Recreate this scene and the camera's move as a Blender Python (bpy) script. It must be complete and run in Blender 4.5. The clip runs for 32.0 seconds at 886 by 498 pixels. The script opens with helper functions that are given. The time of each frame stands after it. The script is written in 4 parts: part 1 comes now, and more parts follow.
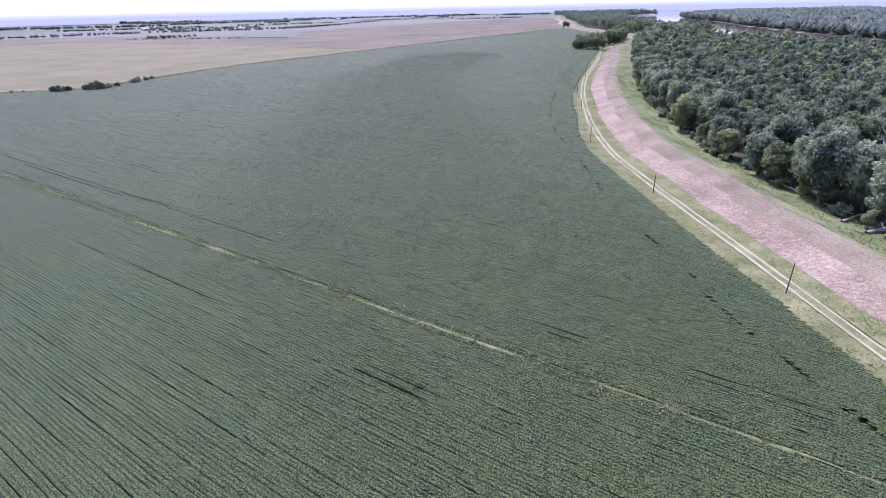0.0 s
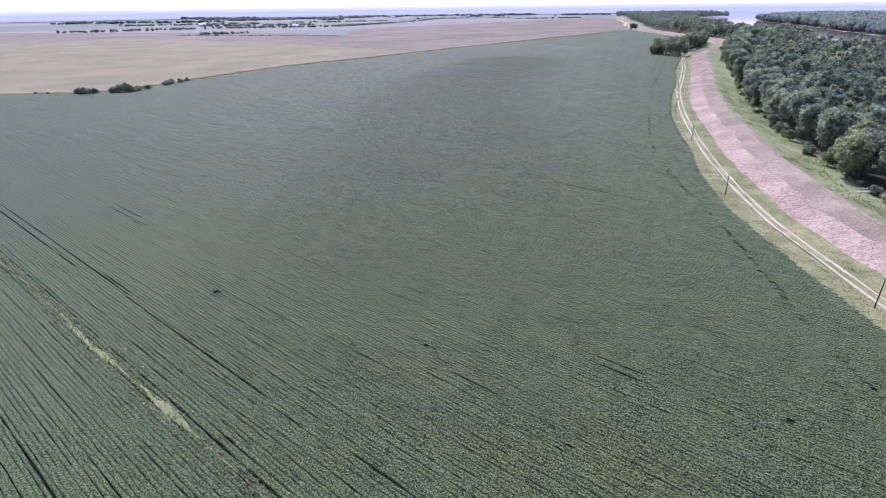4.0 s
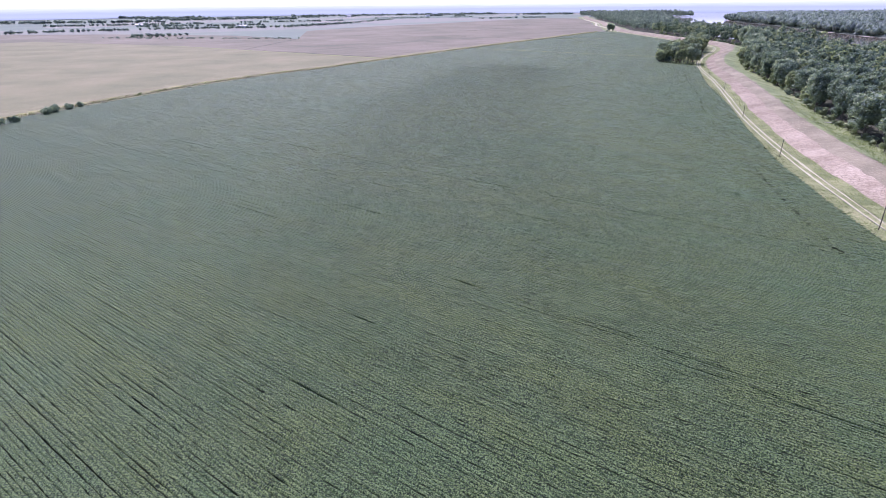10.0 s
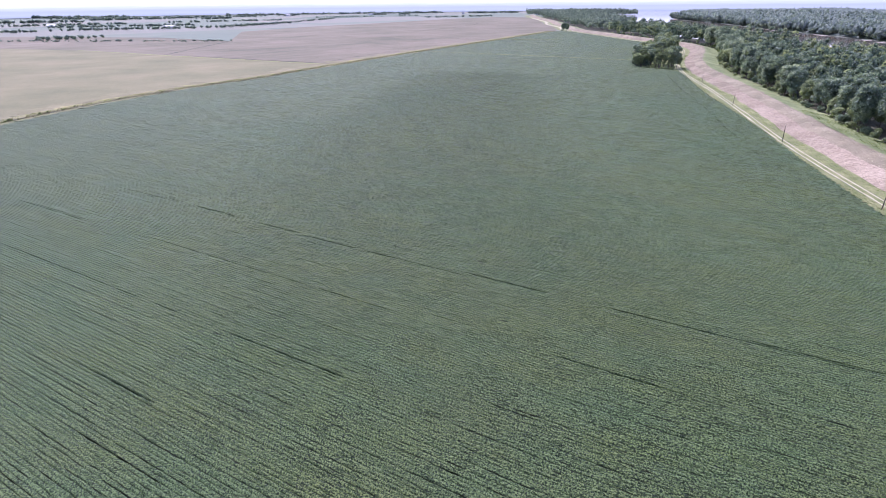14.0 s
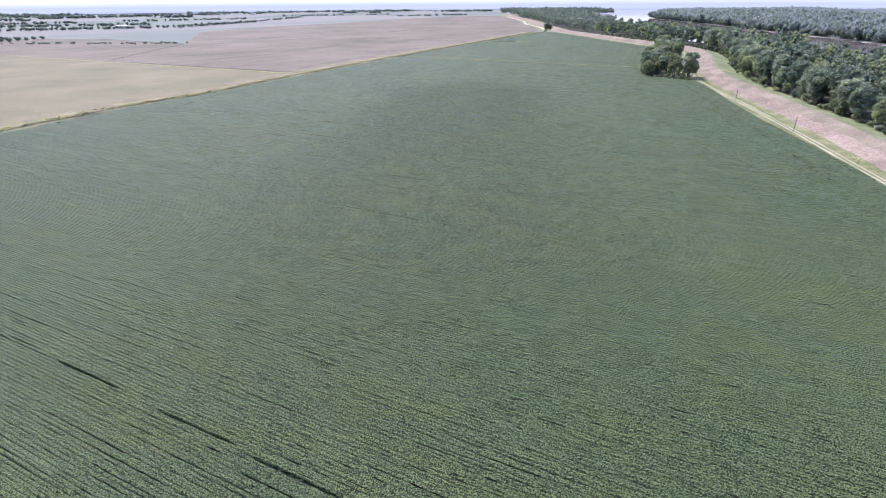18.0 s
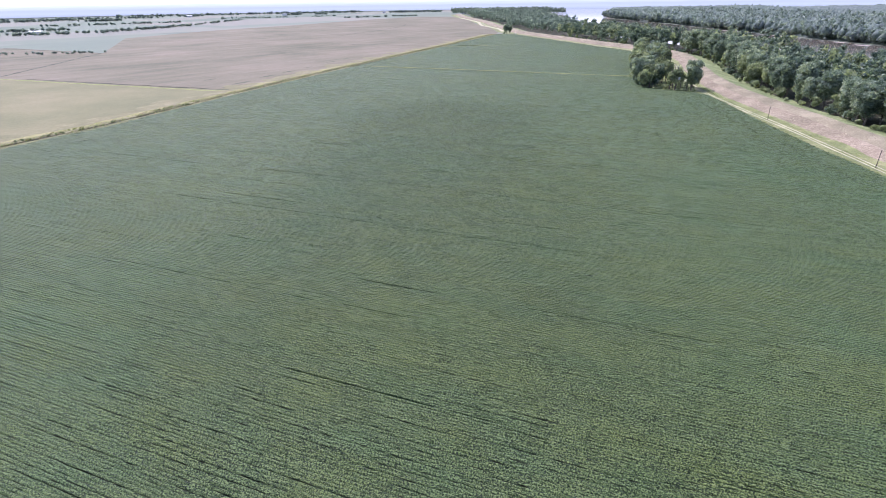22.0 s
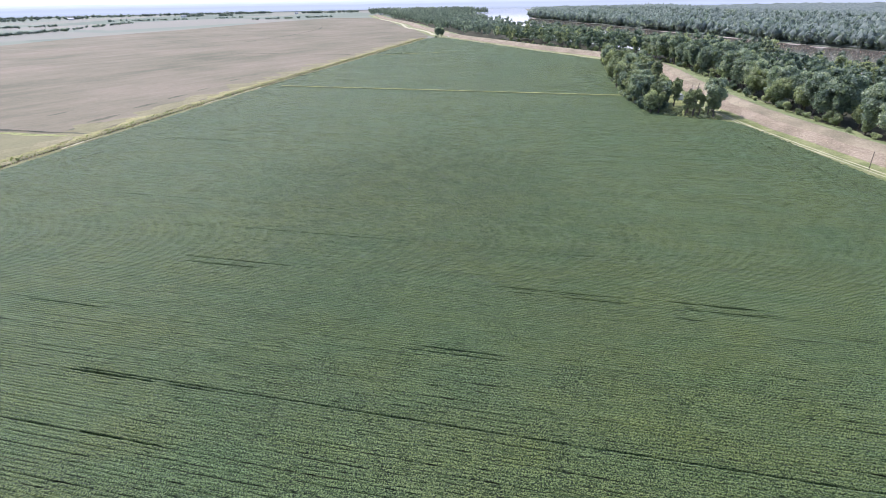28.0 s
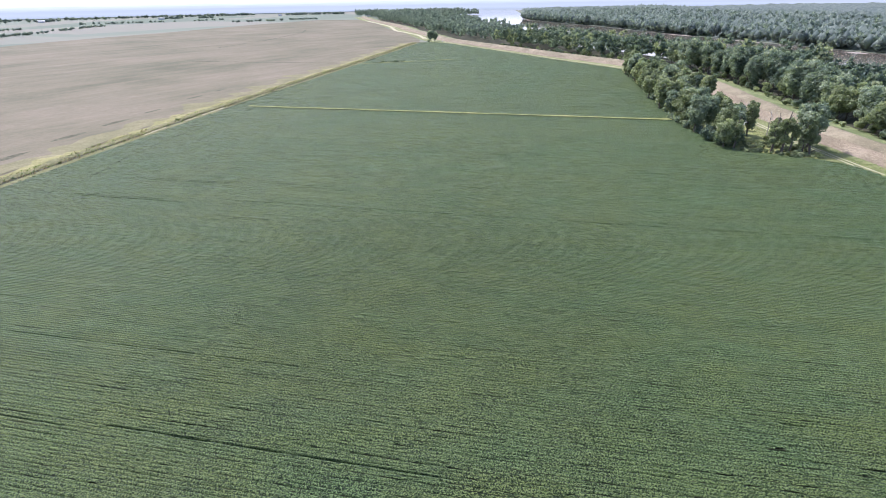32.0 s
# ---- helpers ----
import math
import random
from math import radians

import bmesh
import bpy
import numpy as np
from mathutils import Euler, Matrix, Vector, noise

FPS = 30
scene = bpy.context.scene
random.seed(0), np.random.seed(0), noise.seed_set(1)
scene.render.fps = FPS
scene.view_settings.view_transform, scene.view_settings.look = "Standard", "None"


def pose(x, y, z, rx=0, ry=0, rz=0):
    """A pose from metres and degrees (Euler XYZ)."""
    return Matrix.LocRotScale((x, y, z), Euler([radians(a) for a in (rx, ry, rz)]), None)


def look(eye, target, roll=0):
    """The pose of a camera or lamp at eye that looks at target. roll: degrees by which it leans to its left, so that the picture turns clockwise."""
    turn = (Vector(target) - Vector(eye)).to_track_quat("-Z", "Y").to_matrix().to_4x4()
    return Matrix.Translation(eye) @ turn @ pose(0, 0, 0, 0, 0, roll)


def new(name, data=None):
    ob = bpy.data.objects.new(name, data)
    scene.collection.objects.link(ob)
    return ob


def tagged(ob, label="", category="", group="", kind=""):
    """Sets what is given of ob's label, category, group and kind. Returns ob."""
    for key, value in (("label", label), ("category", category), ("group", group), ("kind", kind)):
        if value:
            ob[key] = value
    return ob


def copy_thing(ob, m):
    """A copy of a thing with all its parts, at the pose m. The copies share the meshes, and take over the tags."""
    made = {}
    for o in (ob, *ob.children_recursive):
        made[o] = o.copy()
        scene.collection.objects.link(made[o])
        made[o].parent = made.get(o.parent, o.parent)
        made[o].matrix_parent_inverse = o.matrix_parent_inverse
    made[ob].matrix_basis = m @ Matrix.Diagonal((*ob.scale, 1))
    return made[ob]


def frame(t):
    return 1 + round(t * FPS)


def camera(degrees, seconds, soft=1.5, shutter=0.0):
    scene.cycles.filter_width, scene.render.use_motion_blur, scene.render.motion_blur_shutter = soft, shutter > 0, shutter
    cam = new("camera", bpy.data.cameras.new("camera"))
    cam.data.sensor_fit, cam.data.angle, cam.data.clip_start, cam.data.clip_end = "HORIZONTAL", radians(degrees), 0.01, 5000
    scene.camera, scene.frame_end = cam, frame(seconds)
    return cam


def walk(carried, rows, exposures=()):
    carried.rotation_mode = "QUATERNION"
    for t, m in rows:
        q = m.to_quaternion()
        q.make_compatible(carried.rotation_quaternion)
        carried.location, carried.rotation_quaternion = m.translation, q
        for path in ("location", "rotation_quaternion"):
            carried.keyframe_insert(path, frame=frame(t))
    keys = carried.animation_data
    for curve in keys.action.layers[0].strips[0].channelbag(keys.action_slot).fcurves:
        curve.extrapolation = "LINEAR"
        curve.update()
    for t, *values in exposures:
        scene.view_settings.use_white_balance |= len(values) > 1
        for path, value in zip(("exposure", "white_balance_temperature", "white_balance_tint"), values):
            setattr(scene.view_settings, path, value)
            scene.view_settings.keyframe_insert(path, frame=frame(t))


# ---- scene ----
cam = camera(78.79, 32.0, soft=0.9)

# seconds, x, y, z, heading, tilt, lean of the drone
PATH = [
    (0.0, 0.01, 0.00, 65.01, -0.025, -24.287, -1.264),
    (0.5, 0.04, 6.24, 64.93, -0.050, -24.353, -1.220),
    (1.0, 0.02, 13.75, 64.89, 0.051, -24.354, -1.240),
    (1.5, -0.38, 22.83, 64.85, 1.738, -24.288, -1.187),
    (2.0, -1.46, 32.83, 64.79, 3.966, -24.274, -1.106),
    (2.5, -3.27, 43.25, 64.71, 4.895, -24.293, -1.079),
    (3.0, -5.64, 53.71, 64.66, 5.073, -24.319, -0.967),
    (3.5, -8.24, 64.16, 64.67, 5.050, -24.295, -0.844),
    (5.5, -19.54, 108.45, 65.03, 4.802, -24.390, -0.296),
    (6.0, -22.13, 119.34, 65.07, 4.725, -24.344, -0.401),
    (6.5, -24.68, 130.04, 65.09, 4.655, -24.355, -0.378),
    (7.0, -27.16, 140.61, 65.08, 4.607, -24.404, -0.442),
    (7.5, -29.61, 151.18, 65.09, 4.545, -24.395, -0.472),
    (8.0, -32.01, 161.75, 65.12, 4.482, -24.392, -0.498),
    (8.5, -34.44, 172.20, 65.17, 4.123, -24.392, -0.532),
    (9.0, -36.79, 182.55, 65.20, 2.523, -24.441, -0.528),
    (9.5, -38.88, 193.05, 65.19, 1.228, -24.457, -0.574),
    (10.0, -40.54, 203.95, 65.11, 0.597, -24.456, -0.556),
    (10.5, -42.06, 215.06, 65.03, 0.269, -24.487, -0.490),
    (11.0, -43.61, 226.12, 65.00, 0.025, -24.483, -0.492),
    (11.5, -45.07, 236.96, 65.02, -0.133, -24.511, -0.432),
    (12.0, -46.47, 247.73, 65.05, -0.226, -24.519, -0.438),
    (12.5, -47.79, 258.54, 65.09, -0.292, -24.511, -0.489),
    (13.0, -49.09, 269.20, 65.12, -0.373, -24.575, -0.528),
    (13.5, -50.38, 279.66, 65.16, -1.455, -24.538, -0.535),
    (14.0, -51.53, 289.93, 65.19, -5.031, -24.643, -0.548),
    (14.5, -52.45, 300.23, 65.29, -6.743, -24.674, -0.438),
    (16.5, -55.11, 342.08, 66.40, -7.840, -24.812, -0.407),
    (17.0, -55.80, 352.75, 66.65, -7.930, -24.837, -0.355),
    (17.5, -56.28, 363.60, 66.88, -7.996, -24.892, -0.360),
    (18.0, -56.54, 374.65, 67.09, -8.014, -24.862, -0.395),
    (18.5, -56.62, 385.87, 67.29, -8.179, -24.874, -0.386),
    (19.0, -56.80, 397.17, 67.49, -9.462, -24.877, -0.505),
    (19.5, -56.99, 408.39, 67.70, -10.271, -24.874, -0.529),
    (20.0, -57.07, 419.50, 67.92, -10.570, -24.877, -0.663),
    (20.5, -57.08, 430.69, 68.11, -10.730, -24.858, -0.686),
    (21.0, -57.00, 441.97, 68.20, -10.843, -24.895, -0.756),
    (21.5, -56.76, 453.26, 68.21, -11.398, -24.875, -0.697),
    (22.0, -56.30, 464.52, 68.15, -13.071, -24.898, -0.751),
    (22.5, -55.63, 475.80, 68.07, -13.766, -24.912, -0.816),
    (23.0, -54.84, 487.15, 67.99, -14.193, -24.889, -0.721),
    (23.5, -53.93, 498.48, 67.92, -14.327, -24.885, -0.724),
    (24.0, -53.00, 509.62, 67.88, -14.356, -24.859, -0.736),
    (24.5, -52.24, 520.49, 67.86, -14.367, -24.818, -0.762),
    (26.5, -48.63, 563.29, 68.83, -17.396, -24.930, -0.865),
    (27.0, -47.26, 573.99, 68.93, -19.884, -24.982, -0.903),
    (27.5, -45.47, 584.91, 69.02, -21.047, -25.010, -0.901),
    (28.0, -43.14, 595.82, 69.09, -21.416, -25.043, -0.847),
    (28.5, -40.37, 606.85, 69.16, -21.526, -25.031, -0.884),
    (29.0, -37.39, 617.98, 69.19, -21.535, -25.028, -0.884),
    (29.5, -34.39, 629.10, 69.15, -21.479, -25.022, -0.953),
    (30.0, -31.38, 640.07, 69.06, -21.418, -24.996, -0.914),
    (30.5, -28.48, 651.08, 68.97, -21.320, -24.995, -0.914),
    (31.0, -25.64, 662.20, 68.90, -21.255, -24.971, -0.953),
    (31.5, -22.78, 673.12, 68.88, -22.010, -24.956, -0.992),
    (32.0, -19.86, 683.90, 68.87, -22.687, -24.963, -0.935),
]
walk(cam, [(t, pose(x, y, z, 90 + tilt, 0, turn) @ pose(0, 0, 0, 0, 0, lean)) for t, x, y, z, turn, tilt, lean in PATH],
     exposures=[(0.0, 0.3, 5260, 43.0), (13.0, 0.42, 5300, 39.0), (20.0, 0.5, 5400, 32.0), (32.0, 0.47, 5590, 21.0)])

# ---------------------------------------------------------------- light
SUN_AZ, SUN_EL = 24.0, 56.0          # degrees west of the +y axis, degrees up
world = bpy.data.worlds.new("sky")
scene.world = world
world.use_nodes = True
wn = world.node_tree.nodes
sky = wn.new("ShaderNodeTexSky")
sky.sky_type = "NISHITA"
sky.sun_disc = False
sky.sun_elevation = radians(SUN_EL)
sky.sun_rotation = radians(-SUN_AZ)
sky.air_density, sky.dust_density, sky.ozone_density = 1.3, 3.5, 1.0
world.node_tree.links.new(sky.outputs[0], wn["Background"].inputs[0])
wn["Background"].inputs[1].default_value = 0.15
sun = new("sun", bpy.data.lights.new("sun", "SUN"))
sun.data.energy, sun.data.angle, sun.data.color = 3.6, radians(0.6), (1.0, 0.95, 0.87)
sun_dir = Vector((-math.sin(radians(SUN_AZ)) * math.cos(radians(SUN_EL)), math.cos(radians(SUN_AZ)) * math.cos(radians(SUN_EL)), math.sin(radians(SUN_EL))))
sun.matrix_world = look((0, 0, 300), Vector((0, 0, 300)) - sun_dir)


# ---------------------------------------------------------------- materials
def ramp(nt, fac, stops):
    r = nt.nodes.new("ShaderNodeValToRGB")
    els = r.color_ramp.elements
    while len(els) < len(stops):
        els.new(0.5)
    for e, (p, c) in zip(els, stops):
        e.position, e.color = p, (*c, 1)
    nt.links.new(fac, r.inputs[0])
    return r.outputs[0]


def noise_tex(nt, vec, scale, detail=3.0, rough=0.55):
    n = nt.nodes.new("ShaderNodeTexNoise")
    n.inputs["Scale"].default_value, n.inputs["Detail"].default_value, n.inputs["Roughness"].default_value = scale, detail, rough
    nt.links.new(vec, n.inputs["Vector"])
    return n.outputs["Fac"]


def mixed(nt, kind, fac, a, b):
    m = nt.nodes.new("ShaderNodeMix")
    m.data_type, m.blend_type = "RGBA", kind
    for sock, val in ((m.inputs[0], fac), (m.inputs[6], a), (m.inputs[7], b)):
        if isinstance(val, (int, float)):
            sock.default_value = val
        elif isinstance(val, tuple):
            sock.default_value = (*val, 1)
        else:
            nt.links.new(val, sock)
    return m.outputs[2]


def maths(nt, op, a, b=None):
    m = nt.nodes.new("ShaderNodeMath")
    m.operation = op
    for sock, val in zip(m.inputs, (a, b)):
        if isinstance(val, (int, float)):
            sock.default_value = val
        elif val is not None:
            nt.links.new(val, sock)
    return m.outputs[0]


def stretched(nt, vec, turn, scale):
    m = nt.nodes.new("ShaderNodeMapping")
    m.vector_type = "TEXTURE"
    m.inputs["Rotation"].default_value = (0, 0, turn)
    m.inputs["Scale"].default_value = scale
    nt.links.new(vec, m.inputs["Vector"])
    return m.outputs[0]


def material(name, rough=0.8, spec=0.3):
    m = bpy.data.materials.new(name)
    m.use_nodes = True
    nt = m.node_tree
    b = nt.nodes["Principled BSDF"]
    b.inputs["Roughness"].default_value = rough
    b.inputs["Specular IOR Level"].default_value = spec
    geo = nt.nodes.new("ShaderNodeNewGeometry")
    return m, nt, b, geo.outputs["Position"]


def bumped(nt, b, height, strength, distance):
    n = nt.nodes.new("ShaderNodeBump")
    n.inputs["Strength"].default_value, n.inputs["Distance"].default_value = strength, distance
    nt.links.new(height, n.inputs["Height"])
    nt.links.new(n.outputs[0], b.inputs["Normal"])


def grassy(name, low, mid, high, fine=1.2, broad=0.05, rough=0.9, relief=0.25):
    """Grass, weeds or crop: blades and tufts at a fine scale, patches at a broad one."""
    m, nt, b, pos = material(name, rough, 0.2)
    f = noise_tex(nt, pos, fine, 4.0, 0.8)
    g = noise_tex(nt, pos, broad, 4.0, 0.6)
    fac = maths(nt, "ADD", maths(nt, "MULTIPLY", f, 0.55), maths(nt, "MULTIPLY", g, 0.5))
    nt.links.new(ramp(nt, fac, [(0.36, low), (0.52, mid), (0.68, high)]), b.inputs["Base Color"])
    bumped(nt, b, f, 0.6, relief)
    return m


ROW_TURN = math.atan2(-0.572, 0.82)      # heading of the bean rows


def let_through(nt, b, col, share):
    """A share of the sunlight passes through the leaf."""
    tr, mix = nt.nodes.new("ShaderNodeBsdfTranslucent"), nt.nodes.new("ShaderNodeMixShader")
    nt.links.new(mixed(nt, "MULTIPLY", 1.0, col, (1.25, 1.3, 0.8)), tr.inputs["Color"])
    mix.inputs[0].default_value = share
    nt.links.new(b.outputs[0], mix.inputs[1])
    nt.links.new(tr.outputs[0], mix.inputs[2])
    nt.links.new(mix.outputs[0], nt.nodes["Material Output"].inputs["Surface"])


def leafy(name, dark, mid, light, glow=0.35, rough=0.6, spec=0.25):
    """Foliage: some of the sunlight passes through the leaves."""
    m, nt, b, pos = material(name, rough, spec)
    geo = nt.nodes.new("ShaderNodeNewGeometry")
    info = nt.nodes.new("ShaderNodeObjectInfo")
    f = noise_tex(nt, pos, 0.10, 3.0, 0.55)
    g = noise_tex(nt, pos, 0.016, 2.0, 0.5)
    fac = maths(nt, "ADD", maths(nt, "MULTIPLY", f, 0.85), maths(nt, "MULTIPLY", geo.outputs["Random Per Island"], 0.22))
    fac = maths(nt, "SUBTRACT", fac, 0.125)
    fac = maths(nt, "ADD", fac, maths(nt, "MULTIPLY", info.outputs["Random"], 0.16))
    fac = maths(nt, "ADD", fac, maths(nt, "MULTIPLY", g, 0.2))
    col = ramp(nt, fac, [(0.40, dark), (0.59, mid), (0.80, light)])
    nt.links.new(col, b.inputs["Base Color"])
    let_through(nt, b, col, glow)
    return m


def bean_material():
    """Overlapping hairy leaves: pale clumps, hollows with their shade painted near black, and broad patches that are
    yellower or bluer.
    """
    m, nt, b, pos = material("bean_leaves", 0.62, 0.14)
    clump = noise_tex(nt, pos, 3.6, 1.5, 0.6)
    leaf = noise_tex(nt, pos, 10.0, 1.0, 0.5)
    patch = noise_tex(nt, pos, 0.012, 4.0, 0.6)
    plot = noise_tex(nt, stretched(nt, pos, ROW_TURN, (2.2, 1.0, 1.0)), 0.11, 2.0, 0.5)
    band = noise_tex(nt, stretched(nt, pos, ROW_TURN, (22.0, 1.0, 1.0)), 0.16, 3.0, 0.6)
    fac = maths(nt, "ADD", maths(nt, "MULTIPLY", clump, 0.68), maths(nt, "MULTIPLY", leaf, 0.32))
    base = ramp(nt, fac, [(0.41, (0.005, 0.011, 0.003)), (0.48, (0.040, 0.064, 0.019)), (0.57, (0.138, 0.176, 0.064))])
    tone = ramp(nt, patch, [(0.36, (0.90, 1.0, 1.0)), (0.52, (1.0, 1.0, 1.0)), (0.66, (1.05, 1.03, 0.88))])
    base = mixed(nt, "MULTIPLY", 0.7, base, tone)
    base = mixed(nt, "MULTIPLY", 0.45, base, ramp(nt, plot, [(0.34, (0.88, 1.0, 1.06)), (0.5, (1.0, 1.0, 1.0)), (0.66, (1.10, 1.04, 0.82))]))
    base = mixed(nt, "MULTIPLY", 0.22, base, ramp(nt, band, [(0.35, (0.80, 0.80, 0.80)), (0.6, (1.08, 1.08, 1.08))]))
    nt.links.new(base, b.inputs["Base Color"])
    b.inputs["Sheen Weight"].default_value, b.inputs["Sheen Roughness"].default_value = 0.12, 0.3
    b.inputs["Sheen Tint"].default_value = (0.82, 0.95, 0.95, 1)
    bumped(nt, b, fac, 0.8, 0.3)
    return m


M_BEAN = bean_material()
M_SPRAY = leafy("bean_leaf_sprays", (0.012, 0.022, 0.006), (0.052, 0.083, 0.026), (0.150, 0.195, 0.074), 0.3)
M_SOIL = grassy("field_soil", (0.028, 0.034, 0.017), (0.05, 0.058, 0.03), (0.09, 0.098, 0.052), 2.0, 0.1)


def corn_material():
    m, nt, b, pos = material("ripening_corn", 0.85, 0.2)
    fine = noise_tex(nt, stretched(nt, pos, radians(38), (5.0, 1.0, 1.0)), 0.9, 3.0, 0.7)
    broad = noise_tex(nt, pos, 0.006, 5.0, 0.62)
    mid = noise_tex(nt, stretched(nt, pos, radians(38), (6.0, 1.0, 1.0)), 0.05, 4.0, 0.6)
    fac = maths(nt, "ADD", maths(nt, "MULTIPLY", broad, 0.6), maths(nt, "MULTIPLY", mid, 0.4))
    base = ramp(nt, fac, [(0.36, (0.112, 0.107, 0.062)), (0.5, (0.168, 0.147, 0.094)), (0.64, (0.218, 0.182, 0.127))])
    base = mixed(nt, "MULTIPLY", 0.6, base, ramp(nt, fine, [(0.3, (0.65, 0.68, 0.6)), (0.65, (1.15, 1.12, 1.1))]))
    nt.links.new(base, b.inputs["Base Color"])
    bumped(nt, b, fine, 0.6, 0.6)
    return m


M_CORN = corn_material()
def streaky(name, low, mid, high, wf=0.35, wc=0.33, wg=0.35):
    """Bleached grass with bare pale scars and darker clods."""
    m, nt, b, pos = material(name, 0.92, 0.15)
    f = noise_tex(nt, pos, 2.2, 4.0, 0.8)
    clod = noise_tex(nt, pos, 0.8, 3.0, 0.7)
    g = noise_tex(nt, pos, 0.045, 4.0, 0.65)
    fac = maths(nt, "ADD", maths(nt, "MULTIPLY", f, wf), maths(nt, "ADD", maths(nt, "MULTIPLY", g, wg), maths(nt, "MULTIPLY", clod, wc)))
    nt.links.new(ramp(nt, fac, [(0.38, low), (0.51, mid), (0.62, high)]), b.inputs["Base Color"])
    bumped(nt, b, clod, 0.7, 0.4)
    return m


M_VERGE = grassy("verge_grass", (0.085, 0.105, 0.036), (0.185, 0.20, 0.078), (0.35, 0.33, 0.165), 1.6, 0.09)
M_FARGRASS = grassy("levee_back_grass", (0.09, 0.12, 0.045), (0.18, 0.21, 0.085), (0.31, 0.325, 0.155), 0.9, 0.06)
M_DRY = streaky("dried_levee_grass", (0.13, 0.10, 0.068), (0.305, 0.24, 0.164), (0.50, 0.405, 0.295), 0.45, 0.3, 0.27)
M_FADED = streaky("faded_levee_grass", (0.12, 0.092, 0.062), (0.275, 0.218, 0.15), (0.45, 0.365, 0.265), 0.45, 0.3, 0.27)
M_BROWNED = streaky("browned_levee_grass", (0.105, 0.084, 0.055), (0.24, 0.194, 0.13), (0.385, 0.315, 0.22), 0.45, 0.3, 0.27)
M_CREST = grassy("levee_crest_grass", (0.125, 0.108, 0.066), (0.232, 0.197, 0.125), (0.365, 0.31, 0.205), 1.4, 0.05)
M_RUT = grassy("pale_gravel_rut", (0.30, 0.27, 0.16), (0.42, 0.385, 0.245), (0.54, 0.50, 0.34), 1.5, 0.12, relief=0.05)
M_WEED = grassy("weedy_strip", (0.10, 0.12, 0.035), (0.21, 0.225, 0.075), (0.36, 0.345, 0.15), 1.4, 0.2)
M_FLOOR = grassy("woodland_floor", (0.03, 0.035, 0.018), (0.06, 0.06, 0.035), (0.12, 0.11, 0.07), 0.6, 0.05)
M_LEAF = leafy("tree_leaves", (0.082, 0.116, 0.090), (0.205, 0.255, 0.188), (0.43, 0.47, 0.335), 0.42)
M_LEAF2 = leafy("pale_tree_leaves", (0.13, 0.158, 0.092), (0.255, 0.292, 0.165), (0.42, 0.45, 0.27), 0.45)
# far trees only: distance haze mixed into the leaf colour, paler and bluer
M_LEAF_HAZED = leafy("far_leaves_hazed", (0.135, 0.17, 0.165), (0.235, 0.28, 0.26), (0.36, 0.40, 0.365), 0.55)
M_BARK = grassy("bark", (0.07, 0.06, 0.05), (0.14, 0.12, 0.10), (0.24, 0.21, 0.18), 2.5, 0.4, relief=0.05)
M_POLE = grassy("weathered_pole_wood", (0.05, 0.042, 0.035), (0.09, 0.078, 0.066), (0.14, 0.12, 0.10), 4.0, 0.8, relief=0.02)


def plains_material():
    """Far farmland: square fields of several crops."""
    m, nt, b, pos = material("far_farmland", 0.9, 0.2)
    v = nt.nodes.new("ShaderNodeTexVoronoi")
    v.distance = "CHEBYCHEV"
    v.inputs["Scale"].default_value = 0.0028
    nt.links.new(stretched(nt, pos, radians(38), (1.6, 1.0, 1.0)), v.inputs["Vector"])
    sep = nt.nodes.new("ShaderNodeSeparateColor")
    nt.links.new(v.outputs["Color"], sep.inputs[0])
    n = noise_tex(nt, pos, 0.02, 4.0, 0.6)
    fac = maths(nt, "ADD", maths(nt, "MULTIPLY", sep.outputs[0], 0.8), maths(nt, "MULTIPLY", n, 0.25))
    nt.links.new(ramp(nt, fac, [(0.1, (0.13, 0.16, 0.112)), (0.4, (0.175, 0.198, 0.145)), (0.6, (0.225, 0.21, 0.165)), (0.95, (0.16, 0.19, 0.132))]), b.inputs["Base Color"])
    return m


M_PLAIN = plains_material()


def water_material():
    m, nt, b, pos = material("river_water", 0.05, 0.5)
    b.inputs["Base Color"].default_value = (0.19, 0.165, 0.13, 1)
    bumped(nt, b, noise_tex(nt, pos, 0.35, 3.0, 0.6), 0.05, 0.2)
    return m


M_WATER = water_material()


def plain_material(name, colour, rough=0.6, metal=0.0):
    m, nt, b, pos = material(name, rough, 0.4)
    n = noise_tex(nt, pos, 1.5, 4.0, 0.6)
    dark = tuple(c * 0.8 for c in colour)
    nt.links.new(ramp(nt, n, [(0.3, dark), (0.7, colour)]), b.inputs["Base Color"])
    b.inputs["Metallic"].default_value = metal
    return m


M_WHITE = plain_material("weathered_white_paint", (0.68, 0.68, 0.66), 0.5)
M_ROOF = plain_material("grey_metal_roof", (0.30, 0.30, 0.31), 0.55, 0.2)
M_GLASS = plain_material("dark_window_glass", (0.03, 0.035, 0.04), 0.1)


# ---------------------------------------------------------------- building helpers
def mesh_of(name, verts, faces, mat):
    me = bpy.data.meshes.new(name)
    verts = np.asarray(verts, np.float32)
    faces = np.asarray(faces, np.int32)
    k = faces.shape[1]
    me.vertices.add(len(verts))
    me.vertices.foreach_set("co", verts.ravel())
    me.loops.add(faces.size)
    me.loops.foreach_set("vertex_index", faces.ravel())
    me.polygons.add(len(faces))
    me.polygons.foreach_set("loop_start", np.arange(len(faces), dtype=np.int32) * k)
    me.update(calc_edges=True)
    if mat:
        me.materials.append(mat)
    return me


